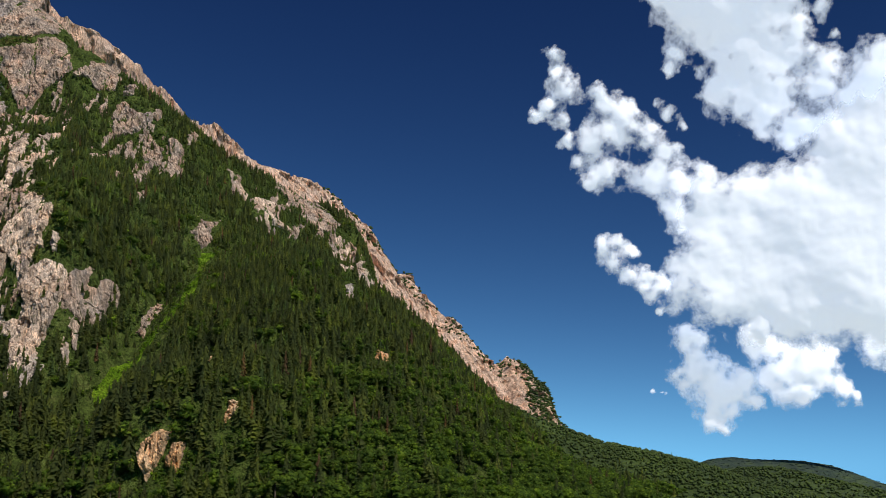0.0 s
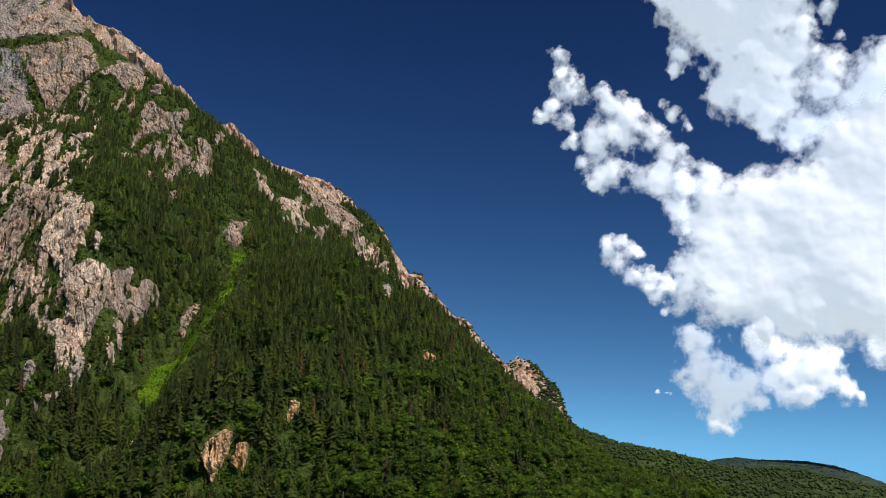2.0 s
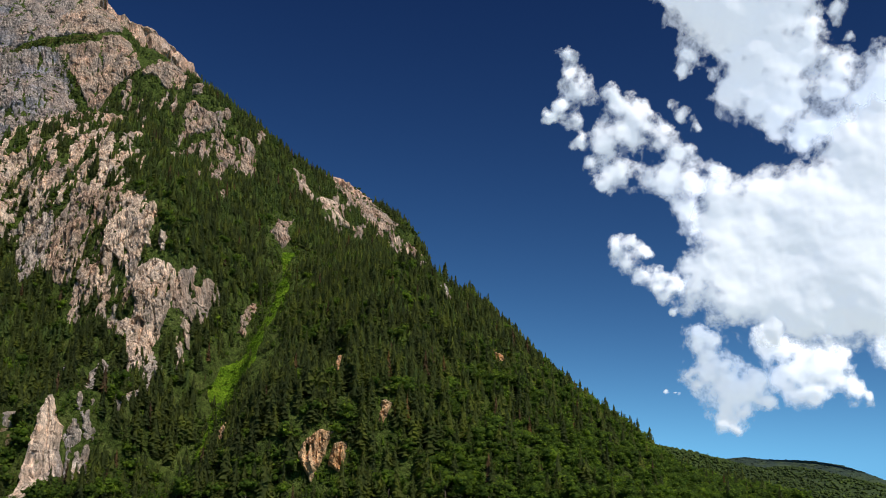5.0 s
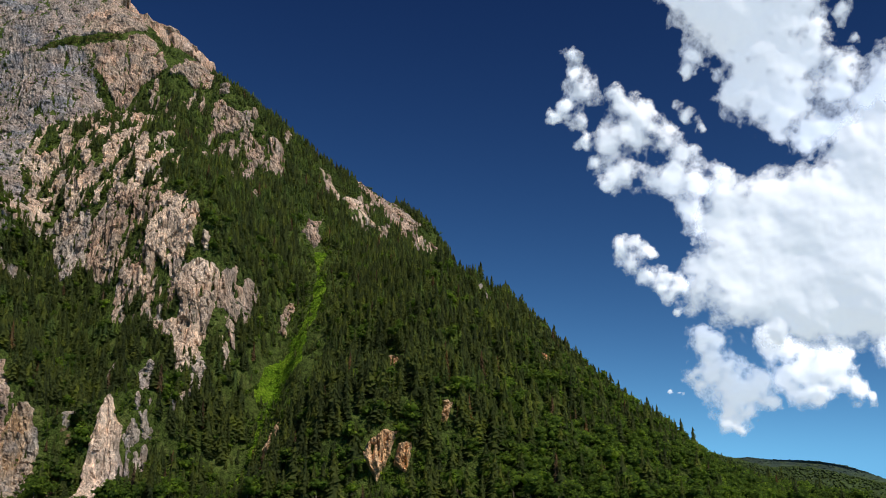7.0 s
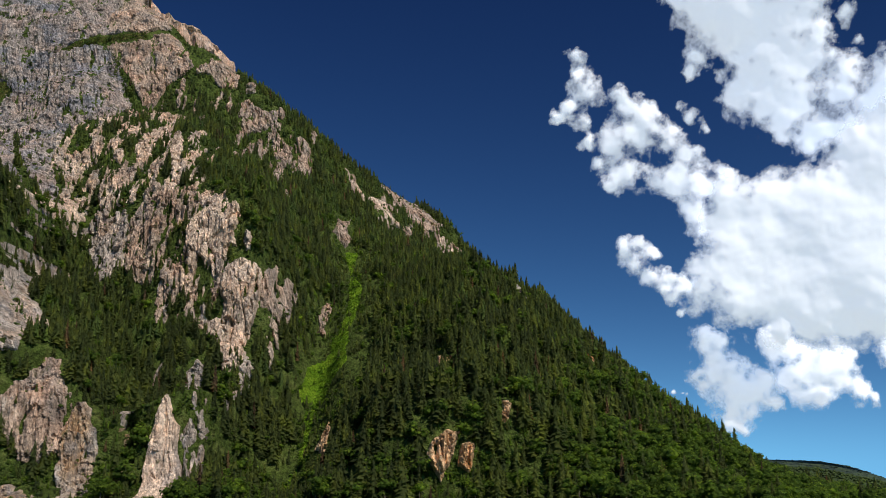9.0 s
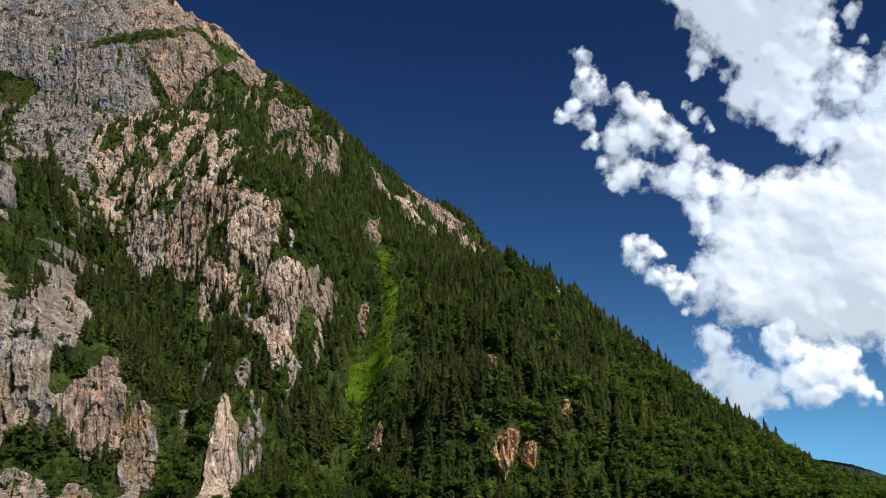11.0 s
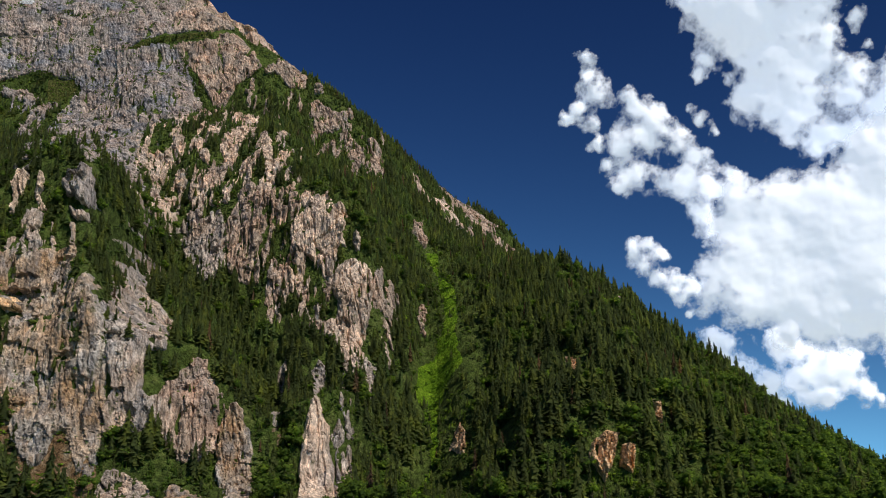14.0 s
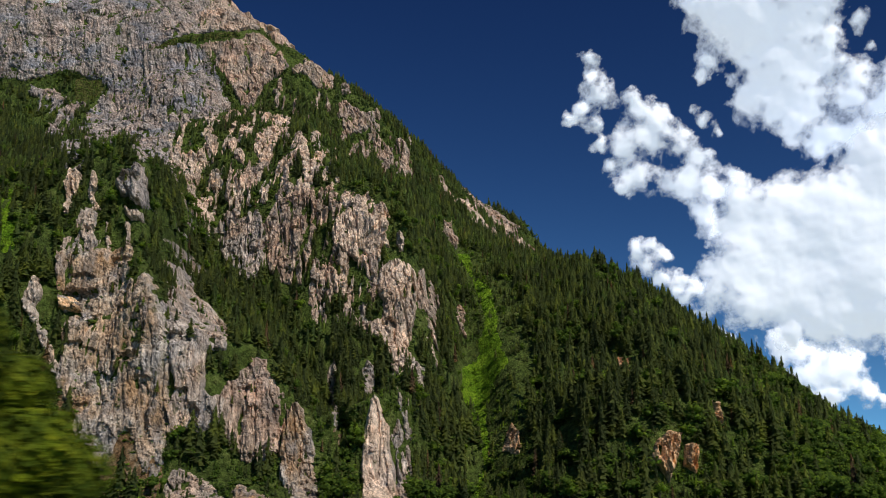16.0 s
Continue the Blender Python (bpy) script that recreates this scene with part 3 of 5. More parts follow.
cliff("rock_cliff", "rose limestone outcrop below the summit ridge", [(-514, 604), (-502, 618), (-489, 596), (-467, 591), (-452, 611), (-443, 589), (-462, 562), (-474, 546), (-495, 533), (-501, 572), (-512, 576)], ROCK_PINK, step=1.4, cover=0.28, rough=4, proud=4.5)
cliff("rock_cliff", "jagged rosy limestone teeth in steep forest", [(-466, 545), (-450, 550), (-431, 523), (-423, 494), (-432, 476), (-429, 451), (-437, 446), (-445, 498), (-463, 516)], ROCK_PINK, step=1.4, cover=0.36, rough=4, proud=4.0)
cliff("rock_cliff", "rosy limestone teeth beside the skyline", [(-423, 466), (-420, 500), (-421, 538), (-411, 545), (-399, 528), (-397, 506), (-406, 481)], ROCK_PINK, step=1.4, cover=0.32, rough=4, proud=4.0)
cliff("rock_outcrop", "small rose rock below the skyline forest", [(-511, 653), (-501, 675), (-495, 630), (-508, 625)], ROCK_PINK, step=1.2, cover=0.0, rough=3, proud=4.0, size=0.6)
cliff("rock_outcrop", "thin rose limestone fin on the skyline", [(-408, 582), (-402, 585), (-395, 550), (-401, 540)], ROCK_PINK, step=1.2, cover=0.0, rough=2, proud=4.0, size=0.6)
cliff("rock_cliff", "pale limestone teeth standing among spruces", [(-616, 493), (-604, 527), (-600, 572), (-588, 538), (-570, 507), (-558, 462), (-578, 462), (-582, 446), (-581, 405), (-592, 410), (-595, 458), (-609, 472)], ROCK_PALE, step=1.3, cover=0.16, rough=4, proud=5.0)
cliff("rock_cliff", "tall pale limestone rib between spruces", [(-557, 439), (-553, 478), (-542, 467), (-532, 445), (-526, 407), (-530, 389), (-540, 411), (-550, 421)], ROCK_PALE, step=1.3, cover=0.14, rough=3.5, proud=5.0)
cliff("rock_cliff", "pale limestone rib with a broken top", [(-531, 450), (-522, 462), (-511, 438), (-512, 406), (-522, 415), (-522, 436)], ROCK_PALE, step=1.3, cover=0.14, rough=3.5, proud=4.5)
cliff("rock_cliff", "rosy limestone step above the grey wall", [(-614, 396), (-608, 429), (-595, 424), (-586, 398), (-594, 378), (-601, 367), (-607, 379)], ROCK_PINK, step=1.3, cover=0.14, rough=4, proud=4.5)
cliff("rock_cliff", "narrow pale limestone rib in high forest", [(-645, 583), (-635, 577), (-619, 498), (-624, 489)], ROCK_PALE, step=1.3, cover=0.0, rough=3, proud=4.0)
cliff("rock_cliff", "leaning pale limestone rib in high forest", [(-655, 485), (-637, 479), (-619, 440), (-615, 419), (-628, 431), (-646, 460)], ROCK_PALE, step=1.3, cover=0.1, rough=3.5, proud=4.5)
cliff("rock_cliff", "thin pale rock rib below the rosy face", [(-691, 515), (-679, 513), (-667, 466), (-675, 461)], ROCK_PALE, step=1.3, cover=0.1, rough=3.5, proud=4.0)
cliff("rock_cliff", "pale limestone tooth beside a spruce gully", [(-701, 435), (-700, 469), (-685, 444), (-675, 417), (-676, 387), (-647, 316), (-697, 412)], ROCK_PALE, step=1.3, cover=0.14, rough=4, proud=4.5)
cliff("rock_cliff", "thin grey rock rib in the spruce gully", [(-723, 461), (-715, 470), (-703, 430), (-710, 420)], ROCK_GREY, step=1.3, cover=0.1, rough=3.5, proud=4.0)
cliff("rock_cliff", "ochre stained rock steps below the teeth", [(-669, 422), (-656, 429), (-636, 397), (-635, 381), (-651, 379)], ROCK_OCHRE, step=1.3, cover=0.12, rough=4, proud=3.5)
cliff("rock_cliff", "pale broken rock steps above the grey wall", [(-678, 370), (-651, 373), (-641, 352), (-646, 325), (-650, 328)], ROCK_PALE, step=1.3, cover=0.18, rough=4, proud=4.0)
cliff("rock_cliff", "grey streaked limestone wall with hanging shrubs", [(-642, 323), (-633, 346), (-617, 348), (-605, 335), (-587, 345), (-576, 322), (-567, 286), (-565, 250), (-588, 238), (-613, 263), (-632, 298)], ROCK_GREY, step=1.2, cover=0.08, rough=4.5, proud=4.5)
cliff("rock_cliff", "rosy limestone wall above the dark spruces", [(-575, 321), (-569, 342), (-565, 362), (-558, 375), (-547, 376), (-536, 357), (-538, 340), (-524, 318), (-521, 298), (-527, 283), (-524, 256), (-521, 231), (-544, 235), (-561, 253), (-569, 287)], ROCK_PINK, step=1.2, cover=0.1, rough=4.5, proud=5.5)
cliff("rock_cliff", "rose rock rib between the two sunlit walls", [(-526, 357), (-518, 364), (-508, 334), (-497, 329), (-498, 303), (-514, 310), (-519, 335)], ROCK_PINK, step=1.2, cover=0.2, rough=4, proud=4.5)
cliff("rock_cliff", "narrow grey rock ribs hanging over spruces", [(-512, 259), (-503, 257), (-496, 232), (-492, 228), (-494, 189), (-501, 202), (-509, 207), (-513, 234)], ROCK_GREY, step=1.2, cover=0.24, rough=4, proud=4.0)
cliff("rock_cliff", "broken cream ribs below the sunlit cliff", [(-490, 246), (-481, 267), (-450, 264), (-445, 247), (-453, 227), (-454, 208), (-478, 211), (-487, 230)], ROCK_PALE, step=1.2, cover=0.36, rough=4, proud=4.0)
cliff("rock_cliff", "sunlit rosy limestone cliff with ribbed vertical cracks", [(-489, 285), (-491, 307), (-485, 322), (-488, 341), (-481, 363), (-471, 352), (-459, 337), (-452, 346), (-442, 320), (-436, 325), (-425, 307), (-424, 291), (-430, 281), (-425, 266), (-436, 269), (-437, 252), (-447, 259), (-453, 250), (-468, 259), (-481, 269)], ROCK_PALE, step=1.1, cover=0.06, rough=4, proud=6.0)
cliff("rock_outcrop", "thin pale rock rib beside the sunlit cliff", [(-420, 285), (-413, 284), (-411, 262), (-417, 261)], ROCK_PALE, step=1.0, cover=0.0, rough=3, proud=4.0, size=0.7)
cliff("rock_cliff", "pale cream limestone buttress with a dark hollow", [(-437, 239), (-426, 250), (-417, 254), (-408, 251), (-398, 244), (-396, 222), (-397, 196), (-400, 178), (-405, 163), (-408, 147), (-406, 132), (-415, 122), (-422, 128), (-425, 142), (-435, 159), (-447, 168), (-446, 181), (-434, 188), (-431, 203), (-439, 217)], ROCK_PALE, step=1.1, cover=0.05, rough=3.5, proud=7.0)
cliff("rock_cliff", "rosy limestone flank with steep dark grooves", [(-398, 241), (-388, 255), (-375, 245), (-369, 230), (-369, 201), (-375, 168), (-371, 150), (-379, 155), (-384, 176), (-392, 189), (-398, 209)], ROCK_PINK, step=1.1, cover=0.1, rough=3.5, proud=4.5)
cliff("rock_cliff", "narrow pale rock rib running down into spruces", [(-393, 169), (-386, 173), (-380, 160), (-376, 142), (-378, 130), (-384, 149), (-392, 158)], ROCK_PALE, step=1.0, cover=0.05, rough=3, proud=4.5)
cliff("rock_cliff", "low grey rock rib beside the pale buttress", [(-457, 207), (-447, 203), (-450, 188), (-445, 175), (-457, 183)], ROCK_GREY, step=1.1, cover=0.15, rough=3.5, proud=4.0)
cliff("rock_outcrop", "small ochre rock step beside the grassy gully", [(-344, 234), (-337, 238), (-336, 216), (-339, 195), (-336, 179), (-346, 188), (-348, 213)], ROCK_PINK, step=0.9, cover=0.0, rough=2.5, proud=4.0, clear=10, size=0.6)
cliff("rock_outcrop", "small rosy rock face in the forest", [(-350, 396), (-333, 418), (-339, 368), (-353, 367)], ROCK_PINK, step=1.1, cover=0.0, rough=3.5, proud=4.0, clear=10, size=0.6)
cliff("rock_cliff", "long sunlit rose limestone band on the ridge", [(-312, 581), (-296, 574), (-257, 572), (-208, 524), (-186, 496), (-199, 476), (-226, 468), (-256, 506), (-282, 537), (-301, 545)], ROCK_PINK, step=1.7, relief=0.8, cover=0.04, rough=4, proud=5.0)
cliff("rock_cliff", "pale limestone scarp under the ridge forest", [(-323, 487), (-312, 500), (-290, 502), (-277, 457), (-254, 447), (-233, 438), (-253, 442), (-274, 438), (-290, 430), (-300, 453)], ROCK_PALE, step=1.6, relief=0.8, cover=0.12, rough=4, proud=4.0)
cliff("rock_cliff", "thin pale limestone fin in the high forest", [(-357, 534), (-351, 535), (-325, 496), (-321, 473), (-334, 489), (-346, 512)], ROCK_PALE, step=1.5, relief=0.8, cover=0.0, rough=3, proud=4.0)
cliff("rock_cliff", "pale rock step at the end of the ridge", [(-182, 404), (-152, 400), (-126, 388), (-80, 269), (-80, 253), (-95, 257), (-145, 357), (-171, 377)], ROCK_PALE, step=1.5, relief=0.8, cover=0.12, rough=4, proud=4.0)
cliff("rock_cliff", "scattered pale rock steps in the ridge forest", [(-205, 451), (-188, 474), (-159, 451), (-133, 402), (-146, 398), (-175, 415), (-191, 409)], ROCK_PALE, step=1.6, relief=0.8, cover=0.4, rough=4, proud=3.5)
cliff("rock_outcrop", "small grey rock among the ridge spruces", [(-117, 256), (-111, 265), (-103, 230), (-109, 228)], ROCK_GREY, step=1.2, cover=0.0, rough=3, proud=4.0, clear=8, size=0.6)
cliff("rock_cliff", "rosy rock ribs on the high forest slope", [(-452, 472), (-439, 470), (-410, 409), (-408, 392), (-429, 427)], ROCK_PINK, step=1.4, cover=0.25, rough=4, proud=4.0)
cliff("rock_cliff", "rose rock steps in the high forest", [(-426, 480), (-424, 500), (-404, 511), (-393, 513), (-398, 479), (-412, 469)], ROCK_PINK, step=1.4, cover=0.42, rough=4, proud=3.5)
cliff("rock_outcrop", "small rosy rock above the grassy gully", [(-346, 363), (-351, 398), (-344, 400), (-330, 364), (-336, 344)], ROCK_PINK, step=1.1, cover=0.0, rough=3.5, proud=4.0, clear=10, size=0.6)
cliff("rock_cliff", "large grey and ochre limestone precipice with caves", [(-702, 183), (-707, 211), (-696, 220), (-686, 216), (-674, 217), (-663, 213), (-645, 219), (-636, 199), (-641, 187), (-629, 177), (-624, 193), (-626, 203), (-615, 182), (-594, 130), (-591, 85), (-589, 47), (-589, 24), (-597, 20), (-605, 34), (-611, 47), (-619, 58), (-624, 55), (-625, 45), (-629, 32), (-636, 28), (-648, 41), (-656, 49), (-669, 77), (-679, 90), (-686, 133), (-692, 153)], ROCK_OCHRE, step=1.05, relief=0.8, cover=0.05, rough=4, proud=4.0, strata=0.5)
cliff("rock_cliff", "pale ribbed limestone spur of the precipice", [(-632, 219), (-634, 235), (-636, 252), (-634, 249), (-630, 230), (-609, 194), (-602, 192), (-593, 185), (-581, 169), (-556, 137), (-554, 124), (-567, 123), (-567, 105), (-567, 91), (-561, 86), (-552, 91), (-551, 74), (-554, 61), (-572, 57), (-582, 61), (-590, 55), (-590, 85), (-595, 130), (-615, 181)], ROCK_GREY, step=1.05, relief=1.0, cover=0.06, rough=4, proud=7.0)
cliff("rock_cliff", "grey and rose rock lobe of the precipice", [(-554, 87), (-549, 103), (-542, 112), (-534, 118), (-526, 118), (-516, 102), (-507, 86), (-503, 66), (-507, 44), (-520, 34), (-533, 39), (-547, 51), (-554, 67)], ROCK_PINK, step=1.05, relief=1.0, cover=0.18, rough=7, proud=6.0)
cliff("rock_cliff", "tall grey rock column among dark spruces", [(-723, 158), (-722, 178), (-718, 185), (-711, 172), (-713, 160), (-706, 148), (-697, 133), (-687, 118), (-679, 100), (-686, 103), (-699, 122), (-712, 142), (-719, 153)], ROCK_GREY, step=1.1, cover=0.08, rough=3.5, proud=4.5)
cliff("rock_cliff", "broken grey rock steps above the precipice", [(-707, 215), (-702, 224), (-690, 233), (-678, 228), (-681, 214), (-695, 215)], ROCK_GREY, step=1.2, cover=0.3, rough=4, proud=4.0)
cliff("rock_cliff", "rounded grey bluff with an ochre overhang", [(-671, 278), (-667, 287), (-661, 294), (-650, 299), (-647, 301), (-644, 286), (-643, 279), (-640, 262), (-644, 257), (-650, 260), (-664, 268)], ROCK_WALL, step=1.0, cover=0.0, rough=3, proud=8.0, relief=1.3)
cliff("rock_cliff", "grey rock foot of the bluff", [(-657, 255), (-647, 254), (-643, 253), (-641, 243), (-647, 243), (-655, 245)], ROCK_GREY, step=1.1, cover=0.1, rough=3.5, proud=5.0)
cliff("rock_cliff", "narrow pale rock tower in the forest", [(-712, 250), (-716, 272), (-722, 288), (-721, 303), (-708, 298), (-702, 286), (-704, 271), (-709, 268), (-707, 250)], ROCK_PALE, step=1.0, cover=0.0, rough=2.5, proud=6.0, size=0.8)
cliff("rock_cliff", "thin pale rock rib beside the tower", [(-697, 273), (-694, 293), (-685, 278), (-690, 270), (-681, 255), (-688, 255)], ROCK_PALE, step=1.0, cover=0.1, rough=3, proud=4.5, size=0.8)
cliff("rock_outcrop", "small pale rock in the high forest", [(-987, 605), (-985, 624), (-972, 618), (-971, 599), (-982, 601)], ROCK_WALL, step=1.2, cover=0.0, rough=3, proud=5.0, size=0.7)
cliff("rock_outcrop", "pale rock face in the high forest", [(-905, 487), (-928, 536), (-916, 534), (-884, 486), (-878, 463)], ROCK_WALL, step=1.2, cover=0.0, rough=3, proud=5.0, size=0.7)
cliff("rock_cliff", "low grey rock steps under the high wall", [(-971, 614), (-957, 619), (-921, 599), (-910, 565), (-924, 558), (-944, 587), (-952, 565), (-966, 588)], ROCK_WALL, step=1.4, cover=0.34, rough=5, proud=4.0)
cliff("rock_cliff", "scattered grey ribs beside the broad rosy face", [(-861, 457), (-865, 478), (-813, 435), (-716, 312), (-726, 308), (-815, 400)], ROCK_WALL, step=1.4, cover=0.34, rough=5, proud=4.0)
cliff("rock_cliff", "cream and ochre rock finger beside the ravine", [(-504, 52), (-504, 68), (-501, 79), (-497, 85), (-492, 78), (-490, 66), (-484, 60), (-480, 49), (-480, 31), (-477, 14), (-471, 3), (-490, 3), (-501, 17), (-505, 31)], ROCK_OCHRE, step=0.95, cover=0.05, rough=5, proud=6.0, clear=12, size=0.8)
cliff("rock_pinnacle", "pale pointed limestone pinnacle rising from the forest", [(-438, 105), (-431, 85), (-428, 72), (-422, 65), (-422, 45), (-417, 32), (-417, 5), (-442, 5), (-445, 32), (-444, 49), (-441, 71), (-439, 83)], ROCK_PALE, step=0.9, relief=0.55, cover=0.0, rough=2.0, proud=8.0, clear=10, size=0.8)
cliff("rock_cliff", "broken grey rock rib beside the pinnacle", [(-422, 57), (-416, 70), (-411, 59), (-407, 46), (-403, 23), (-407, 6), (-417, 6), (-417, 34)], ROCK_GREY, step=1.0, cover=0.1, rough=3, proud=4.0, size=0.8)
cliff("rock_cliff", "dark grey rock walls of a narrow ravine", [(-487, 119), (-478, 141), (-473, 130), (-475, 102), (-463, 72), (-464, 61), (-479, 96)], ROCK_GREY, step=1.0, cover=0.08, rough=3, proud=3.0)
cliff("rock_cliff", "grey rock wall above the pinnacle", [(-452, 123), (-446, 138), (-439, 132), (-440, 108), (-447, 100), (-451, 105)], ROCK_WALL, step=1.0, cover=0.06, rough=3, proud=4.0)
cliff("rock_outcrop", "low grey crag above the valley trees", [(-585, 14), (-583, 29), (-576, 31), (-565, 26), (-554, 22), (-545, 14), (-530, 4), (-569, 4)], ROCK_GREY, step=0.8, cover=0.1, rough=3, proud=4.0, clear=8, size=0.7)
cliff("rock_outcrop", "low ochre crag above the valley trees", [(-537, 14), (-534, 21), (-524, 17), (-509, 10), (-503, 3), (-526, 4)], ROCK_OCHRE, step=0.8, cover=0.05, rough=3, proud=4.0, clear=8, size=0.7)
cliff("rock_outcrop", "small cream rock outcrop beside the gully", [(-324, 48), (-318, 67), (-312, 78), (-308, 65), (-308, 52), (-312, 44), (-319, 48)], ROCK_ORANGE, step=0.8, relief=1.2, cover=0.0, rough=2.5, proud=5.0, clear=10, size=0.6)
cliff("rock_outcrop", "ochre stained rock under the cave", [(-696, 167), (-688, 166), (-677, 161), (-674, 155), (-686, 158), (-693, 159)], ROCK_ORANGE, step=0.9, cover=0.0, rough=2.0, proud=13.0, relief=0.8)
cliff("rock_outcrop", "orange limestone outcrop ringed by dark spruces", [(-211, 60), (-201, 57), (-206, 39), (-216, 16), (-220, 29), (-225, 40), (-221, 52)], ROCK_ORANGE, step=0.8, relief=0.9, cover=0.0, rough=3, proud=7.0, clear=15, size=0.5)
cliff("rock_outcrop", "smaller orange rock stump ringed by dark spruces", [(-202, 50), (-190, 49), (-194, 27), (-203, 32)], ROCK_ORANGE, step=0.8, relief=0.9, cover=0.0, rough=3, proud=7.0, clear=15, size=0.5)
cliff("rock_outcrop", "narrow orange rock fin in the spruce forest", [(-166, 85), (-158, 82), (-166, 59), (-168, 66)], ROCK_ORANGE, step=0.8, relief=0.9, cover=0.0, rough=2, proud=7.0, clear=15, size=0.5)
cliff("rock_outcrop", "tiny buff rock in the spruce forest", [(-214, 136), (-203, 134), (-210, 118), (-217, 119)], ROCK_ORANGE, step=0.8, relief=0.9, cover=0.0, rough=3, proud=6.5, clear=15, size=0.5)
cliff("rock_outcrop", "tiny pinkish rock near the forest ridge", [(-66, 152), (-52, 154), (-56, 139), (-68, 139)], ROCK_ORANGE, step=0.8, relief=0.9, cover=0.0, rough=3, proud=6.5, clear=15, size=0.5)
cliff("rock_cliff", "pale limestone ribs scattered through steep spruce forest", [(-748, 528), (-715, 540), (-664, 579), (-595, 571), (-511, 502), (-486, 363), (-514, 353), (-607, 348), (-651, 329), (-715, 420)], ROCK_PALE, step=1.4, cover=0.55, rough=6, proud=4.0)
cliff("rock_cliff", "broken rosy ribs between the sunlit walls", [(-543, 370), (-494, 361), (-419, 304), (-411, 260), (-436, 227), (-447, 173), (-500, 181), (-523, 229)], ROCK_PINK, step=1.3, cover=0.52, rough=6, proud=4.0)
cliff("rock_cliff", "broken grey rock steps above the precipice edge", [(-712, 238), (-696, 260), (-670, 239), (-654, 237), (-642, 215), (-704, 215)], ROCK_GREY, step=1.2, cover=0.52, rough=6, proud=4.0)
cliff("rock_cliff", "thin rosy rock ribs scattered through high forest", [(-648, 581), (-602, 646), (-522, 632), (-422, 551), (-382, 488), (-420, 433), (-467, 431), (-511, 502), (-586, 569)], ROCK_PINK, step=1.5, cover=0.64, rough=6, proud=4.0)
cliff("rock_cliff", "low grey ribs in the forest under the high wall", [(-980, 614), (-915, 595), (-872, 584), (-813, 435), (-692, 297), (-731, 304), (-933, 503)], ROCK_WALL, step=1.5, cover=0.54, rough=6, proud=4.0)
cliff("rock_cliff", "small rock ribs along the ridge forest", [(-361, 538), (-319, 532), (-253, 554), (-159, 451), (-79, 265), (-195, 433), (-285, 417), (-342, 480)], ROCK_PINK, step=1.6, cover=0.6, rough=5, proud=4.0)
cliff("rock_cliff", "small grey ledges around the pinnacle", [(-419, 160), (-378, 128), (-387, 67), (-399, 24), (-410, 62), (-421, 107)], ROCK_GREY, step=1.1, cover=0.6, rough=5, proud=3.5)
# ---- open grass and scree ----
turf("grass_slope", "bright green grassy gully between the forests", [(-333, 335), (-317, 338), (-315, 286), (-304, 266), (-301, 229), (-304, 194), (-306, 169), (-305, 142), (-313, 129), (-321, 114), (-325, 95), (-330, 71), (-330, 49), (-337, 24), (-348, 8), (-357, 8), (-342, 29), (-338, 50), (-338, 72), (-345, 97), (-351, 115), (-345, 140), (-331, 152), (-326, 176), (-317, 211), (-316, 252), (-322, 279), (-328, 311)], GRASS, rough=4, cover=0.1)
turf("scree", "ochre earth and rubble slope under the precipice", [(-684, 109), (-646, 91), (-620, 71), (-592, 54), (-591, 26), (-590, 9), (-637, 9), (-671, 55)], SCREE, rough=6, cover=0.15)
turf("scree", "ochre scree at the foot of the ravine", [(-463, 62), (-458, 56), (-460, 45), (-460, 27), (-458, 8), (-465, 8), (-465, 29), (-464, 44)], SCREE, rough=3)
turf("grass_slope", "grassy ledge with shrubs across the rock face", [(-812, 698), (-787, 716), (-750, 732), (-686, 749), (-679, 736), (-744, 719), (-786, 705)], GRASS_HIGH, rough=3)
turf("snow_patch", "small patch of old snow on the high wall", [(-995, 791), (-993, 802), (-982, 801), (-976, 792), (-983, 787)], SNOW, rough=0.8, lift=3.2)
turf("grass_slope", "small alpine meadow under the grey wall", [(-925, 638), (-901, 644), (-875, 643), (-877, 619), (-898, 591), (-913, 597)], GRASS_HIGH, rough=4, cover=0.1)
turf("grass_slope", "steep bright meadow between spruces", [(-774, 272), (-772, 286), (-754, 249), (-742, 214), (-751, 208)], GRASS, rough=4, cover=0.2)


# ---- trees ----
rng = np.random.RandomState(11)


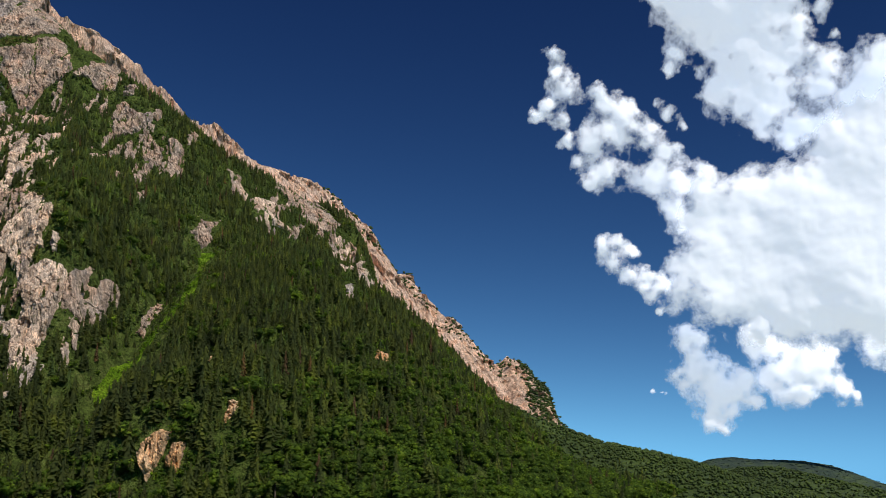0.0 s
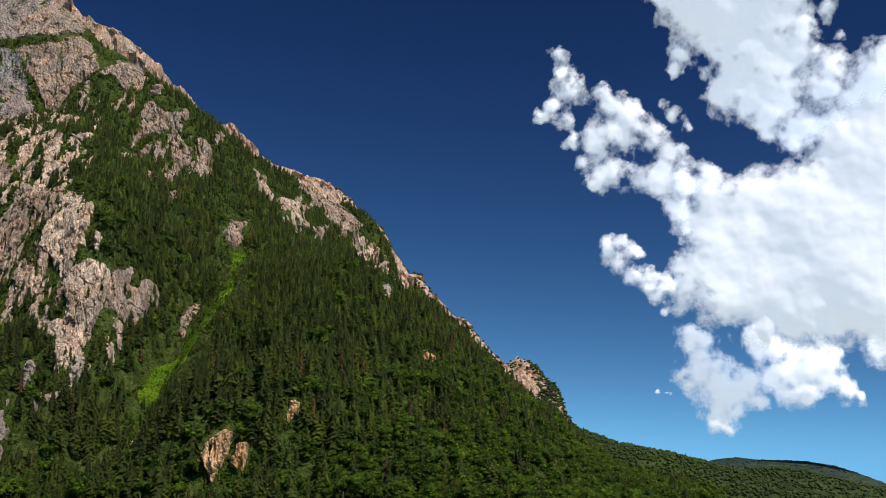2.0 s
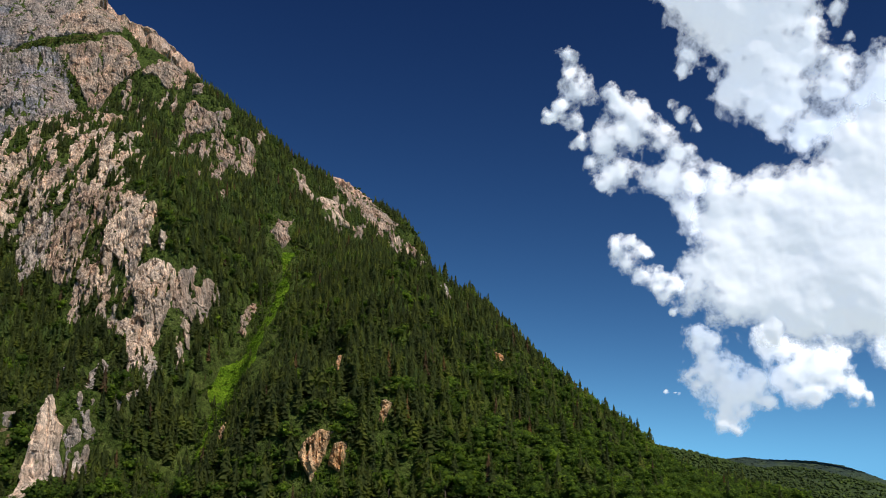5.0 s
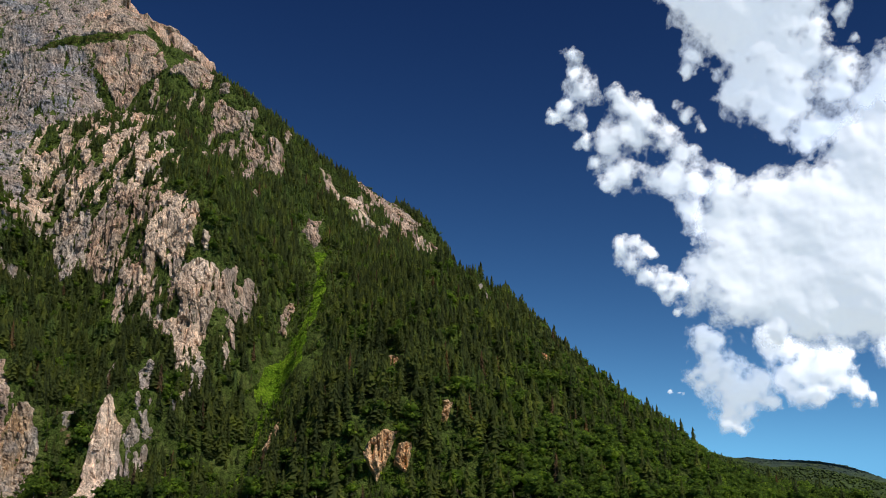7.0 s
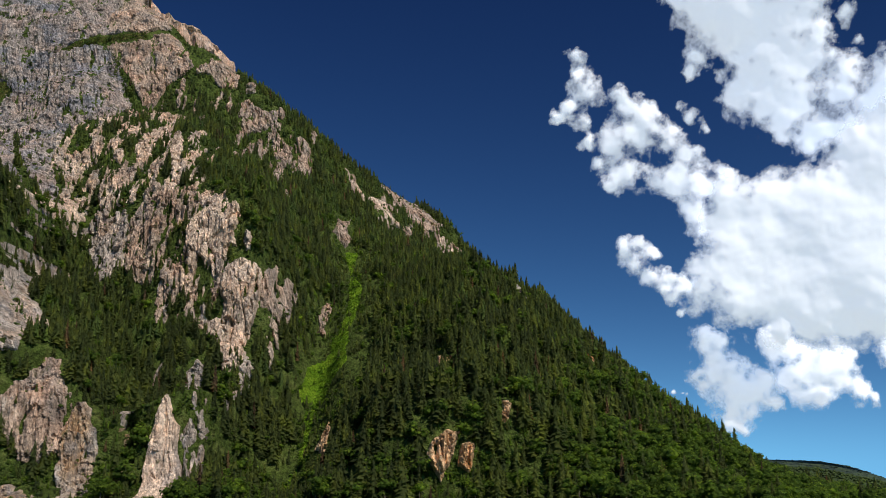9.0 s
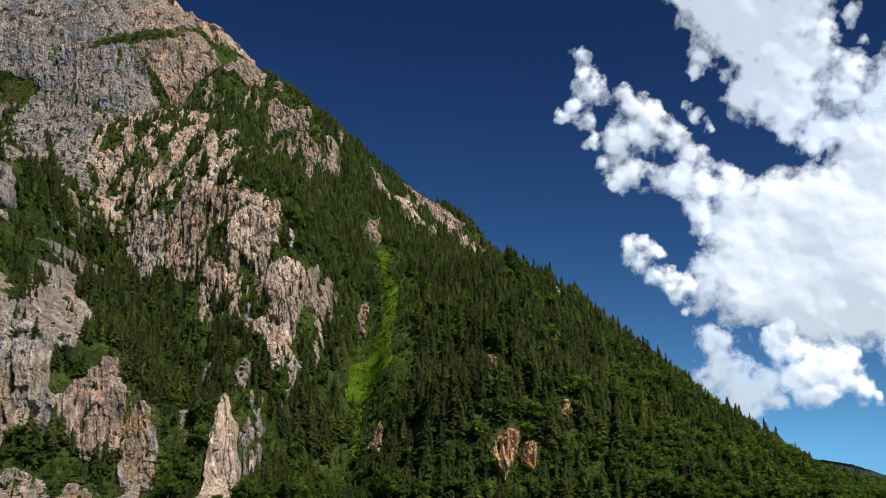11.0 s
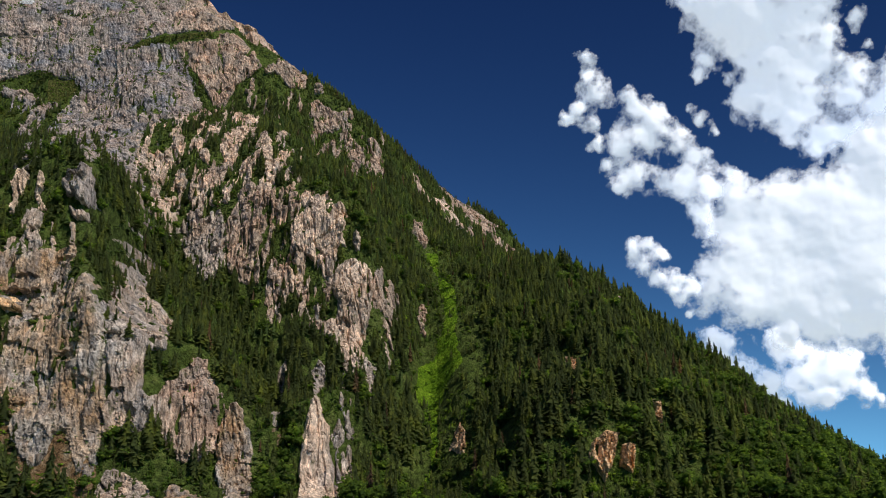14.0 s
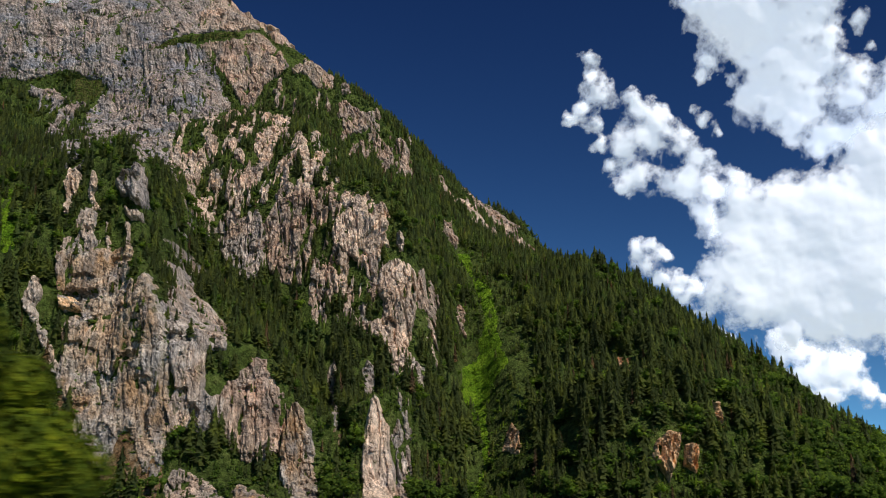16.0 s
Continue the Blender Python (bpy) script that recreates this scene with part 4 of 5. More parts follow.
def spruce_mesh(seed, boughs=84, levels=9):
    """A unit spruce: drooping fans of twigs set at random round the stem, longer towards the ground."""
    r = np.random.RandomState(seed)
    wide = r.uniform(0.16, 0.22)
    bend = r.normal(0, 0.01, 2)
    v = [(bend[0] * z, bend[1] * z, z) for z in np.linspace(0.13, 1.0, levels)]
    f, first = [], {}
    for k in range(boughs):
        z = 0.06 + 0.90 * ((k + r.rand()) / boughs) ** 1.15
        top = min(int(np.searchsorted(np.linspace(0.13, 1.0, levels), z + 0.05)), levels - 1)
        rad = wide * (1 - z) ** 0.84 * r.uniform(0.62, 1.3) + 0.008
        a, w = k * 2.4 + r.normal(0, 0.3), r.uniform(0.26, 0.46)
        base = len(v)
        for s in (-1, 1):
            q = rad * r.uniform(0.85, 1.1)
            v.append((math.cos(a + s * w) * q, math.sin(a + s * w) * q, max(z - r.uniform(-0.005, 0.05), 0.03)))
        f.append((top, base, base + 1))
        first.setdefault(top, base)
    f += [(k, k + 1, first[k]) for k in range(levels - 1) if k in first]
    # the dense inside of the crown
    base = len(v)
    v += [(math.cos(a) * wide * q, math.sin(a) * wide * q, z) for z, q in ((0.12, 0.60), (0.45, 0.36)) for a in np.arange(5) * 1.2566 + r.rand()] + [(bend[0], bend[1], 0.97)]
    for k in range(5):
        n = (k + 1) % 5
        f += [(base + k, base + n, base + 5 + n), (base + k, base + 5 + n, base + 5 + k), (base + 5 + k, base + 5 + n, base + 10)]
    base = len(v)
    for z, q in ((0, 0.016), (0.2, 0.011)):
        v += [(math.cos(a) * q, math.sin(a) * q, z) for a in (0, 2.1, 4.2)]
    for s in range(3):
        a, b = base + s, base + (s + 1) % 3
        f += [(a, b, b + 3), (a, b + 3, a + 3)]
    return np.array(v), np.array(f)


def rough_ball(r, centre, radius, uneven):
    """The shaded heart of a leaf mass: an uneven octahedron."""
    v = [centre + np.array(d) * radius * r.uniform(1 - uneven, 1 + uneven) for d in ((1, 0, 0), (0, 1, 0), (-1, 0, 0), (0, -1, 0), (0, 0, 1), (0, 0, -1))]
    return v, [(a, (a + 1) % 4, 4) for a in range(4)] + [((a + 1) % 4, a, 5) for a in range(4)]


def broadleaf_mesh(seed, lobes=6, sprays=118):
    """A unit broadleaf tree: uneven leaf masses, and loose sprays that break up their outline."""
    r = np.random.RandomState(seed)
    v, f = [], []
    masses = [(np.array((r.normal(0, 0.15), r.normal(0, 0.15), r.uniform(0.36, 0.74))), r.uniform(0.16, 0.28)) for _ in range(lobes)]
    for c, q in masses:
        vs, fs = rough_ball(r, c, q * 0.62, 0.3)
        f += [(a + len(v), b + len(v), d + len(v)) for a, b, d in fs]
        v += vs
    for k in range(sprays):
        c, q = masses[k % lobes]
        d = r.normal(size=3)
        d[2] = abs(d[2]) - 0.2
        d /= np.linalg.norm(d)
        c = c + d * q * r.uniform(0.62, 1.12)
        d = d + r.normal(0, 0.3, 3) + np.array((0, 0, 0.3))
        d /= np.linalg.norm(d)
        side = np.cross(d, r.normal(size=3))
        side /= np.linalg.norm(side)
        up = np.cross(side, d)
        w = r.uniform(0.04, 0.078)
        base = len(v)
        v += [c - side * w - up * w * 0.5, c + side * w - up * w * 0.5 - d * w * 0.3, c + up * w]
        f += [(base, base + 1, base + 2)]
    base = len(v)
    for z, q in ((0, 0.025), (0.45, 0.014)):
        v += [(math.cos(a) * q, math.sin(a) * q, z) for a in (0, 2.1, 4.2)]
    for s in range(3):
        a, b = base + s, base + (s + 1) % 3
        f += [(a, b, b + 3), (a, b + 3, a + 3)]
    return np.array(v, float), np.array(f)


def grove(name, label, kinds, where, height, spread, mat, category):
    """Many plants in one mesh, each turned and sized on its own."""
    pick = rng.randint(len(kinds), size=len(where))
    vs, fs, base = [], [], 0
    for k, (v, f) in enumerate(kinds):
        at, h, w = where[pick == k], height[pick == k], spread[pick == k]
        if not len(at):
            continue
        a = rng.rand(len(at)) * 6.283
        c, s = np.cos(a)[:, None], np.sin(a)[:, None]
        x, y, z = v[:, 0], v[:, 1], v[:, 2]
        out = np.stack([(c * x - s * y) * (h * w)[:, None], (s * x + c * y) * (h * w)[:, None], z * h[:, None]], -1) + at[:, None, :]
        vs.append(out.reshape(-1, 3))
        fs.append((f[None] + (base + np.arange(len(at)) * len(v))[:, None, None]).reshape(-1, 3))
        base += out.shape[0] * out.shape[1]
    return tagged(new(name, mesh_of(name, np.concatenate(vs), np.concatenate(fs), mat, True)), label, category, kind="stuff")


SPRUCES = [spruce_mesh(s, 62 + 4 * (s % 4)) for s in range(10)]
YOUNG = [spruce_mesh(20 + s, 34, 6) for s in range(6)]
BROAD = [broadleaf_mesh(s) for s in range(8)]


def lump_mesh(seed, lobes=3):
    """A unit bush or far crown: a few uneven lumps."""
    r = np.random.RandomState(seed)
    v, f = [], []
    for k in range(lobes):
        base = len(v)
        c = np.array((r.normal(0, 0.16), r.normal(0, 0.16), r.uniform(0.3, 0.62)))
        q = r.uniform(0.26, 0.38)
        v += [c + np.array(d) * q * r.uniform(0.75, 1.2) for d in ((1, 0, 0), (0, 1, 0), (-1, 0, 0), (0, -1, 0), (0, 0, 1), (0, 0, -1))]
        f += [(base + a, base + (a + 1) % 4, base + 4) for a in range(4)] + [(base + (a + 1) % 4, base + a, base + 5) for a in range(4)]
    return np.array(v), np.array(f)


LUMPS = [lump_mesh(s, 2 + s % 2) for s in range(6)]
SHRUBS = [broadleaf_mesh(60 + s, 3, 34) for s in range(4)]

# seats for the trees, drawn over the face by area
i0, i1 = np.searchsorted(XS, (-1080, 310))
cells = GRID[i0:i1]
crest_row = cells[..., 2].argmax(1)
mid = (cells[:-1, :-1] + cells[1:, 1:]) / 2
da, db = cells[1:, :-1] - cells[:-1, :-1], cells[:-1, 1:] - cells[:-1, :-1]
plan = np.abs(da[..., 0] * db[..., 1] - da[..., 1] * db[..., 0])
full = np.linalg.norm(np.cross(da, db), axis=-1)
weight = plan * 0.55 + full * 0.45
rowno = np.arange(mid.shape[1])[None, :]
weight *= (rowno < crest_row[:-1, None] + 5) & (mid[..., 1] > 640) & (mid[..., 2] > 1.0) & ((mid[..., 0] < 190) | (mid[..., 2] > 9))
weight *= np.interp(mid[..., 1], (640, 1000, 1200, 1700), (1.0, 1.0, 1.5, 1.5))
# the summit crest is bare rock
crest = (mid[..., 0] < -545) & (rowno > crest_row[:-1, None] - 14)
weight *= np.where(crest, 0.25 * (mid[..., 0] > -690) * (mid[..., 0] < -600), 1.0)
weight *= np.where((mid[..., 0] < -545) & (mid[..., 2] > 690), 0.45, 1.0)
TREES = 27500
pickc = rng.choice(weight.size, TREES, p=weight.ravel() / weight.sum())
jit = rng.rand(TREES, 2)
u, w = pickc // weight.shape[1], pickc % weight.shape[1]
seat = (cells[u, w] * (1 - jit[:, :1]) * (1 - jit[:, 1:]) + cells[u + 1, w] * jit[:, :1] * (1 - jit[:, 1:])
        + cells[u, w + 1] * (1 - jit[:, :1]) * jit[:, 1:] + cells[u + 1, w + 1] * jit[:, :1] * jit[:, 1:])
rock, grass = bare(seat[:, 0], seat[:, 2])
chance = rng.rand(TREES)
clump = fbm(seat / (13, 13, 30) + 5, 3)
ok = ((grass < -0.5) | (chance < 0.10)) & ((rock < 0.6) | ((rock < 3) & (chance < 0.12)) | (chance < 0.06 + 0.5 * smooth(0.16, 0.34, clump)))
# the pinnacle stands bare
ok &= ~((rock > 0.3) & (seat[:, 0] > -447) & (seat[:, 0] < -404) & (seat[:, 2] < 96))
seat, rock, grass, chance = seat[ok], rock[ok], grass[ok], chance[ok]
seat[:, 1] -= np.where(rock > 0.5, 4.0, 0.0)
x, y, z = seat.T
zone = fbm(seat / 70, 3)
broad = 0.04 + 0.03 * smooth(60, 140, z) + 0.55 * smooth(-170, -40, x) * smooth(170, 90, z + 60 * zone) + 0.30 * smooth(70, 25, z) * (x > -520)
broad += 0.35 * smooth(-14, -2, grass) + 0.25 * smooth(0.12, 0.4, zone)
broad *= 1 - 0.9 * smooth(330, 420, z)
is_broad = rng.rand(len(seat)) < broad
size = np.interp(z, (0, 120, 300, 450, 650), (25, 22, 19, 18, 14)) * np.clip(rng.normal(0.88, 0.28, len(seat)), 0.4, 1.5)
above = bare(x, z + 11)[0]
size *= np.where(rock > -1, 0.55, np.where(above > 1, 0.75, 1.0))
beside = np.maximum(grass, bare(x - 15, z + 9)[1])
size *= np.where((beside > -12) & (x > -400) & (x < -250), 0.45, 1.0)
size *= np.where((x < -545) & (z > 690), 0.6, 1.0)
size *= np.interp(x, (-30, 30), (1.0, 0.74))
for x0, x1, z0, z1 in CLEAR:
    size *= np.where((x > x0) & (x < x1) & (z > z0) & (z < z1), 0.4, 1.0)
sink = seat - np.array((0, 0, 0.6))
young = ~is_broad & (fbm(seat / 45 + 9, 3) > 0.18 - 0.2 * smooth(300, 400, z)) & (z > 90)
old = ~is_broad & ~young
dead = old & (rng.rand(len(seat)) < 0.03)
old &= ~dead


def split_tree(name, label, category, group, shape, mat):
    """One tree with its trunk and crown as parts, a metre high."""
    v, f = shape
    tree = tagged(new(name), label, category, group)
    for piece, vs, fs, m in (("crown", v[:-6], f[:-6], mat), ("trunk", v[-6:], f[-6:] - (len(v) - 6), bark)):
        ob = new(piece, mesh_of(piece, vs, fs, m, True))
        ob.parent = tree
    return tree


def stand(first, places, heights, widths):
    """The trees nearest to the valley, each a thing of its own."""
    for k, (p, h, w) in enumerate(zip(places, heights, widths)):
        m = Matrix.Translation(p) @ Matrix.Rotation(2.4 * k, 4, "Z") @ Matrix.Diagonal((h * w, h * w, h, 1))
        if k < len(first):
            first[k].matrix_basis = m
        else:
            tree = copy_thing(first[k % len(first)], Matrix.Identity(4))
            tree.matrix_basis = m


front = np.argsort(y + 1000 * ((x < -760) | (x > 140) | (z > 90)))
near_spruce = front[old[front]][:150]
near_broad = front[is_broad[front]][:140]
stand([split_tree("spruce", "dark green spruce at the foot of the mountain", "tree", "spruces at the mountain foot", k, NEEDLES) for k in SPRUCES[:8]],
      sink[near_spruce], size[near_spruce] * 1.05, rng.uniform(0.9, 1.3, 150))
stand([split_tree("beech", "leafy green beech at the foot of the mountain", "tree", "beeches at the mountain foot", k, LEAVES) for k in BROAD],
      sink[near_broad], size[near_broad] * 0.72, rng.uniform(0.95, 1.3, 140))
old[near_spruce] = False
is_broad[near_broad] = False
high = old & (y > 1120)
old &= ~high
grove("spruce_forest", "dense dark green spruce forest on a steep slope", SPRUCES, sink[old], size[old] * 1.05, rng.uniform(0.9, 1.32, old.sum()), NEEDLES, "forest")
grove("high_forest", "dark green spruce forest below the summit", YOUNG, sink[high], size[high] * 1.05, rng.uniform(0.9, 1.3, high.sum()), NEEDLES, "forest")
grove("young_forest", "lighter green young conifers on high slopes", YOUNG, sink[young], size[young] * 0.8, rng.uniform(1.1, 1.6, young.sum()), SHRUB_DARK, "forest")
grove("broadleaf_forest", "bright green beech and maple crowns on the slope", BROAD, sink[is_broad], size[is_broad] * 0.72, rng.uniform(0.95, 1.3, is_broad.sum()), LEAVES, "forest")
grove("dead_spruces", "dry reddish brown spruces scattered in the forest", SPRUCES, sink[dead], size[dead], rng.uniform(0.7, 0.9, dead.sum()), DRY, "dead tree")


# bushes: bright in the grassy gully, darker along the rocks
at = np.flatnonzero((bare(mid[..., 0].ravel(), mid[..., 2].ravel())[1] > 0) & (weight.ravel() > 0))
at = rng.choice(at, 900)
bush = mid.reshape(-1, 3)[at] + rng.normal(0, 1.2, (900, 3)) * (1, 1, 0)
grove("gully_bushes", "bright green bushes in the grassy gully", SHRUBS, bush - np.array((0, 0, 0.8)), rng.uniform(1.5, 5.5, 900), rng.uniform(1.2, 1.7, 900), SHRUB, "bushes")
edge = rng.choice(weight.size, 24000, p=weight.ravel() / weight.sum())
bush = mid.reshape(-1, 3)[edge]
near = bare(bush[:, 0], bush[:, 2])[0]
bush[:, 1] -= np.where(near > 0.5, 3.5, 0.0)
bush = bush[(near > -5) & ((near < 0.8) | (rng.rand(len(bush)) < 0.14)) & ~((bush[:, 0] > -447) & (bush[:, 0] < -404) & (bush[:, 2] < 96))]
grove("rock_bushes", "low green bushes along ledges and foot of the cliffs", LUMPS, bush - np.array((0, 0, 0.5)), rng.uniform(1.5, 4.5, len(bush)), rng.uniform(1.3, 2.0, len(bush)), SHRUB_DARK, "bushes")

thick = [(x0, x1, z0 - 4, z1 + 14) for x0, x1, z0, z1 in CLEAR] + [(-440, -395, 55, 100), (-470, -440, 60, 120), (-715, -645, 205, 262)]
under = rng.choice(weight.size, 5500, p=weight.ravel() / weight.sum())
bush = mid.reshape(-1, 3)[under] + rng.normal(0, 1.0, (5500, 3)) * (1, 1, 0)
r_, g_ = bare(bush[:, 0], bush[:, 2])
bush = bush[(r_ < 0) & (g_ < -2)]
spots = np.concatenate([np.column_stack([rng.uniform(x0 - 12, x1 + 12, 70), np.zeros(70), np.maximum(rng.uniform(z0, z1, 70), 2)]) for x0, x1, z0, z1 in thick])
spots = spots[spots[:, 2] < np.interp(spots[:, 0], XS, CREST) - 4]
spots[:, 1] = face_depth(spots[:, 0], spots[:, 2])
r_, g_ = bare(spots[:, 0], spots[:, 2])
spots = spots[(r_ < 0.3) & (g_ < -2) & (bare(spots[:, 0], spots[:, 2] + 7)[0] < 1)]
grove("saplings", "green saplings and bushes around the rock outcrops", SHRUBS + YOUNG, spots - np.array((0, 0, 0.6)), rng.uniform(4.5, 9.0, len(spots)), rng.uniform(1.0, 1.4, len(spots)), LEAVES, "saplings")
grove("undergrowth", "dark green saplings and undergrowth between the trees", LUMPS, bush - np.array((0, 0, 0.6)), rng.uniform(1.8, 5.0, len(bush)), rng.uniform(1.2, 1.9, len(bush)), SHRUB_DARK, "undergrowth")

# dwarf pines along the ledges of the high wall
LEDGES = [[(-830, 692), (-810, 700)], [(-786, 706), (-745, 724), (-685, 742)], [(-770, 712), (-735, 727)],
          [(-725, 691), (-704, 652), (-684, 612), (-669, 579), (-637, 510)],
          [(-646, 767), (-610, 717), (-589, 702), (-569, 709)],
          [(-843, 612), (-818, 594), (-790, 576)],
          [(-866, 665), (-851, 675)],
          [(-953, 647), (-916, 640), (-874, 642)], [(-953, 647), (-916, 638)],
          [(-932, 774), (-865, 754), (-832, 768)]]
spots = []
for way in LEDGES:
    for (ax, az), (bx, bz) in zip(way, way[1:]):
        count = int(math.hypot(bx - ax, bz - az) * 0.5)
        a = rng.rand(count)
        spots.append(np.column_stack([ax + (bx - ax) * a + rng.normal(0, 2.0, count), np.zeros(count), az + (bz - az) * a + rng.normal(0, 2.5, count)]))
spots = np.concatenate(spots)
spots = spots[spots[:, 2] < np.interp(spots[:, 0], XS, CREST) - 3]
spots[:, 1] = face_depth(spots[:, 0], spots[:, 2]) - 4.0
grove("ledge_bushes", "green dwarf pines and bushes along the ledges of the high wall", SHRUBS + YOUNG, spots - np.array((0, 0, 1.0)), rng.uniform(2.5, 8.0, len(spots)), rng.uniform(1.0, 1.6, len(spots)), SHRUB_DARK, "bushes")


# ---- ridges behind ----
def ridge(name, label, crest, front, back, mat, rough=0.0, columns=150, rows=44, shape=1.0, category="hill", near=None):
    """A ridge with a crest line (x, y, z) and slopes of those widths on its two sides."""
    crest = np.array(crest, float)
    at = np.concatenate([[0], np.cumsum(np.hypot(*np.diff(crest[:, :2], axis=0).T))])
    c = hermite(at, crest, np.linspace(0, at[-1], columns))
    t = np.concatenate([np.linspace(1, 0, rows) ** 1.25, -np.linspace(0, 1, rows // 3)[1:]])
    reach = (front * np.clip((c[:, :1] - near[0]) / (near[1] - near[0]), 0.06, 1) if near else front)
    off = np.where(t > 0, t * reach, t * back)
    p = np.empty((columns, len(t), 3))
    way = np.gradient(c[:, :2], axis=0)
    way = np.stack([np.convolve(np.pad(w, 12, mode="edge"), np.ones(25) / 25, mode="valid") for w in way.T], -1)
    way /= np.linalg.norm(way, axis=1)[:, None]
    p[..., 0] = c[:, None, 0] + off * way[:, None, 1]
    p[..., 1] = c[:, None, 1] - off * way[:, None, 0]
    p[..., 2] = c[:, None, 2] * (1 - np.abs(t) ** shape) - 2
    if rough:
        q = p + warp(p, 60, 12)
        lift = smooth(0, 0.35, p[..., 2] / c[:, None, 2])
        push = facets(q, np.array((60, 70, 80)), 1.3) * 8 + facets(q + 9, np.array((24, 26, 28)), 1.2) * 3.5 + fbm(q / (60, 90, 130), 2, 0.5, True) * 12
        p[..., 1] -= lift * rough * push
        p[..., 0] += lift * rough * push * 0.4
        p[..., 2] += lift * rough * (fbm(q / (45, 60, 60), 2) * 4 + facets(q + 30, np.array((22, 22, 30)), 1.0) * 2)
    return p, tagged(new(name, mesh_of(name, p.reshape(-1, 3), sheet_faces(*p.shape[:2])[:, ::-1], mat, not rough)), label, category, kind="structure")


BACK, back_ridge = ridge("back_ridge", "sunlit rose limestone ridge far behind the forest",
    [(-900, 1560, 1080), (-727, 1500, 892), (-691, 1523, 858), (-656, 1546, 847), (-613, 1614, 834), (-596, 1819, 850), (-582, 1906, 836), (-550, 2082, 888),
     (-526, 2170, 872), (-509, 2228, 864), (-451, 2404, 888), (-376, 2556, 910), (-318, 2649, 884), (-256, 2742, 850), (-223, 2789, 817), (-188, 2835, 755),
     (-153, 2882, 714), (-118, 2922, 720), (-80, 2927, 682), (-42, 2933, 617), (33, 2944, 570), (88, 2952, 514), (144, 2960, 450), (181, 2966, 428), (219, 2971, 454),
     (265, 2973, 424), (301, 2974, 378), (347, 2975, 332), (372, 2976, 250), (420, 2960, 170), (480, 2940, 100)], 560, 400, ROCK_FAR, 1.3, category="ridge", columns=400, rows=76, near=(-640, -380))
HILL, mid_hill = ridge("forest_hill", "low hill covered in green broadleaf forest",
    [(150, 2460, 262), (312, 2440, 184), (400, 2440, 153), (474, 2440, 134), (548, 2440, 120), (621, 2440, 101), (680, 2440, 84), (765, 2440, 42), (860, 2440, 8), (950, 2440, 0)], 520, 600, FAR_LEAVES, 0.0, shape=1.5)
HUMP, hump = ridge("forest_hill", "rounded distant hill of green forest",
    [(820, 3350, 48), (952, 3350, 76), (1057, 3350, 106), (1159, 3350, 106), (1299, 3350, 80), (1417, 3350, 48), (1513, 3350, 8), (1600, 3350, 0)], 500, 500, FAR_LEAVES, 0.0, shape=1.7)
# the blue of this hill is haze put into its colour
FAR, far_hill = ridge("distant_hill", "dark wooded hill on the horizon, tinted blue green for haze",
    [(1150, 4600, 120), (1259, 4600, 160), (1325, 4600, 182), (1424, 4600, 193), (1535, 4600, 184), (1731, 4600, 178), (1870, 4600, 162), (1978, 4600, 129), (2084, 4600, 81), (2185, 4600, 43), (2300, 4600, 12)], 500, 150, HORIZON_HAZED, 0.0, shape=1.6)


def far_trees(name, label, p, count, size, kinds, mat, spread, low=0.0, top=1.0, mask=None):
    n, m = p.shape[:2]
    i, j = rng.randint(0, n - 1, count), rng.randint(0, m - 1, count)
    a, b = rng.rand(count, 1), rng.rand(count, 1)
    at = p[i, j] * (1 - a) * (1 - b) + p[i + 1, j] * a * (1 - b) + p[i, j + 1] * (1 - a) * b + p[i + 1, j + 1] * a * b
    share = at[:, 2] / p[i, :, 2].max(1)
    good = (share > low) & (share < top + 0.25 * fbm(at / 60, 3)) & (at[:, 2] > 1)
    at = at[good] - np.array((0, 0, 1.0))
    return grove(name, label, kinds, at, size * rng.uniform(0.6, 1.3, len(at)), spread * rng.uniform(0.85, 1.2, len(at)), mat, "forest")


far_trees("ridge_forest", "dark spruces on the far limestone ridge", BACK, 2000, 15, YOUNG, NEEDLES, 1.4, 0.0, 0.62)
far_trees("crest_forest", "dark green scrub along the crest of the far ridge", BACK[227:], 2600, 10, LUMPS, FAR_LEAVES, 1.3, 0.86, 1.3)
far_trees("hump_forest", "dark green scrub on the last humps of the far ridge", BACK[359:], 3200, 8, LUMPS, FAR_LEAVES, 2.2, 0.35, 1.2)
far_trees("hill_forest", "green broadleaf canopy on the low hill", HILL, 5200, 10, LUMPS, FAR_LEAVES, 1.25)
far_trees("hill_spruces", "dark spruces along the low hill", HILL, 200, 12, YOUNG, NEEDLES, 1.2)
far_trees("hill_forest", "green canopy on the distant rounded hill", HUMP, 2400, 11, LUMPS, FAR_LEAVES, 1.4)
far_trees("horizon_forest", "dark forest on the horizon hill, tinted bluish for haze", FAR, 1500, 4, LUMPS, HORIZON_HAZED, 4.0)


# ---- clouds ----
cm, cn, cl, cb = material("cloud_white")
cb.inputs["Base Color"].default_value = (0.93, 0.93, 0.94, 1)
cb.inputs["Roughness"].default_value = 1.0
cb.inputs["Specular IOR Level"].default_value = 0.0
dens = cn.new("ShaderNodeAttribute")
dens.attribute_name = "puff"
wisp = noise_node(cn, cl, 85, 8, (1, 1, 1), 0.58)
addn = cn.new("ShaderNodeMath")
addn.operation = "MULTIPLY_ADD"
addn.inputs[1].default_value = 2.3
cl.new(wisp, addn.inputs[0])
cl.new(dens.outputs["Fac"], addn.inputs[2])
stretch = cn.new("ShaderNodeMapRange")
stretch.inputs["From Min"].default_value, stretch.inputs["From Max"].default_value = 0.95, 1.75
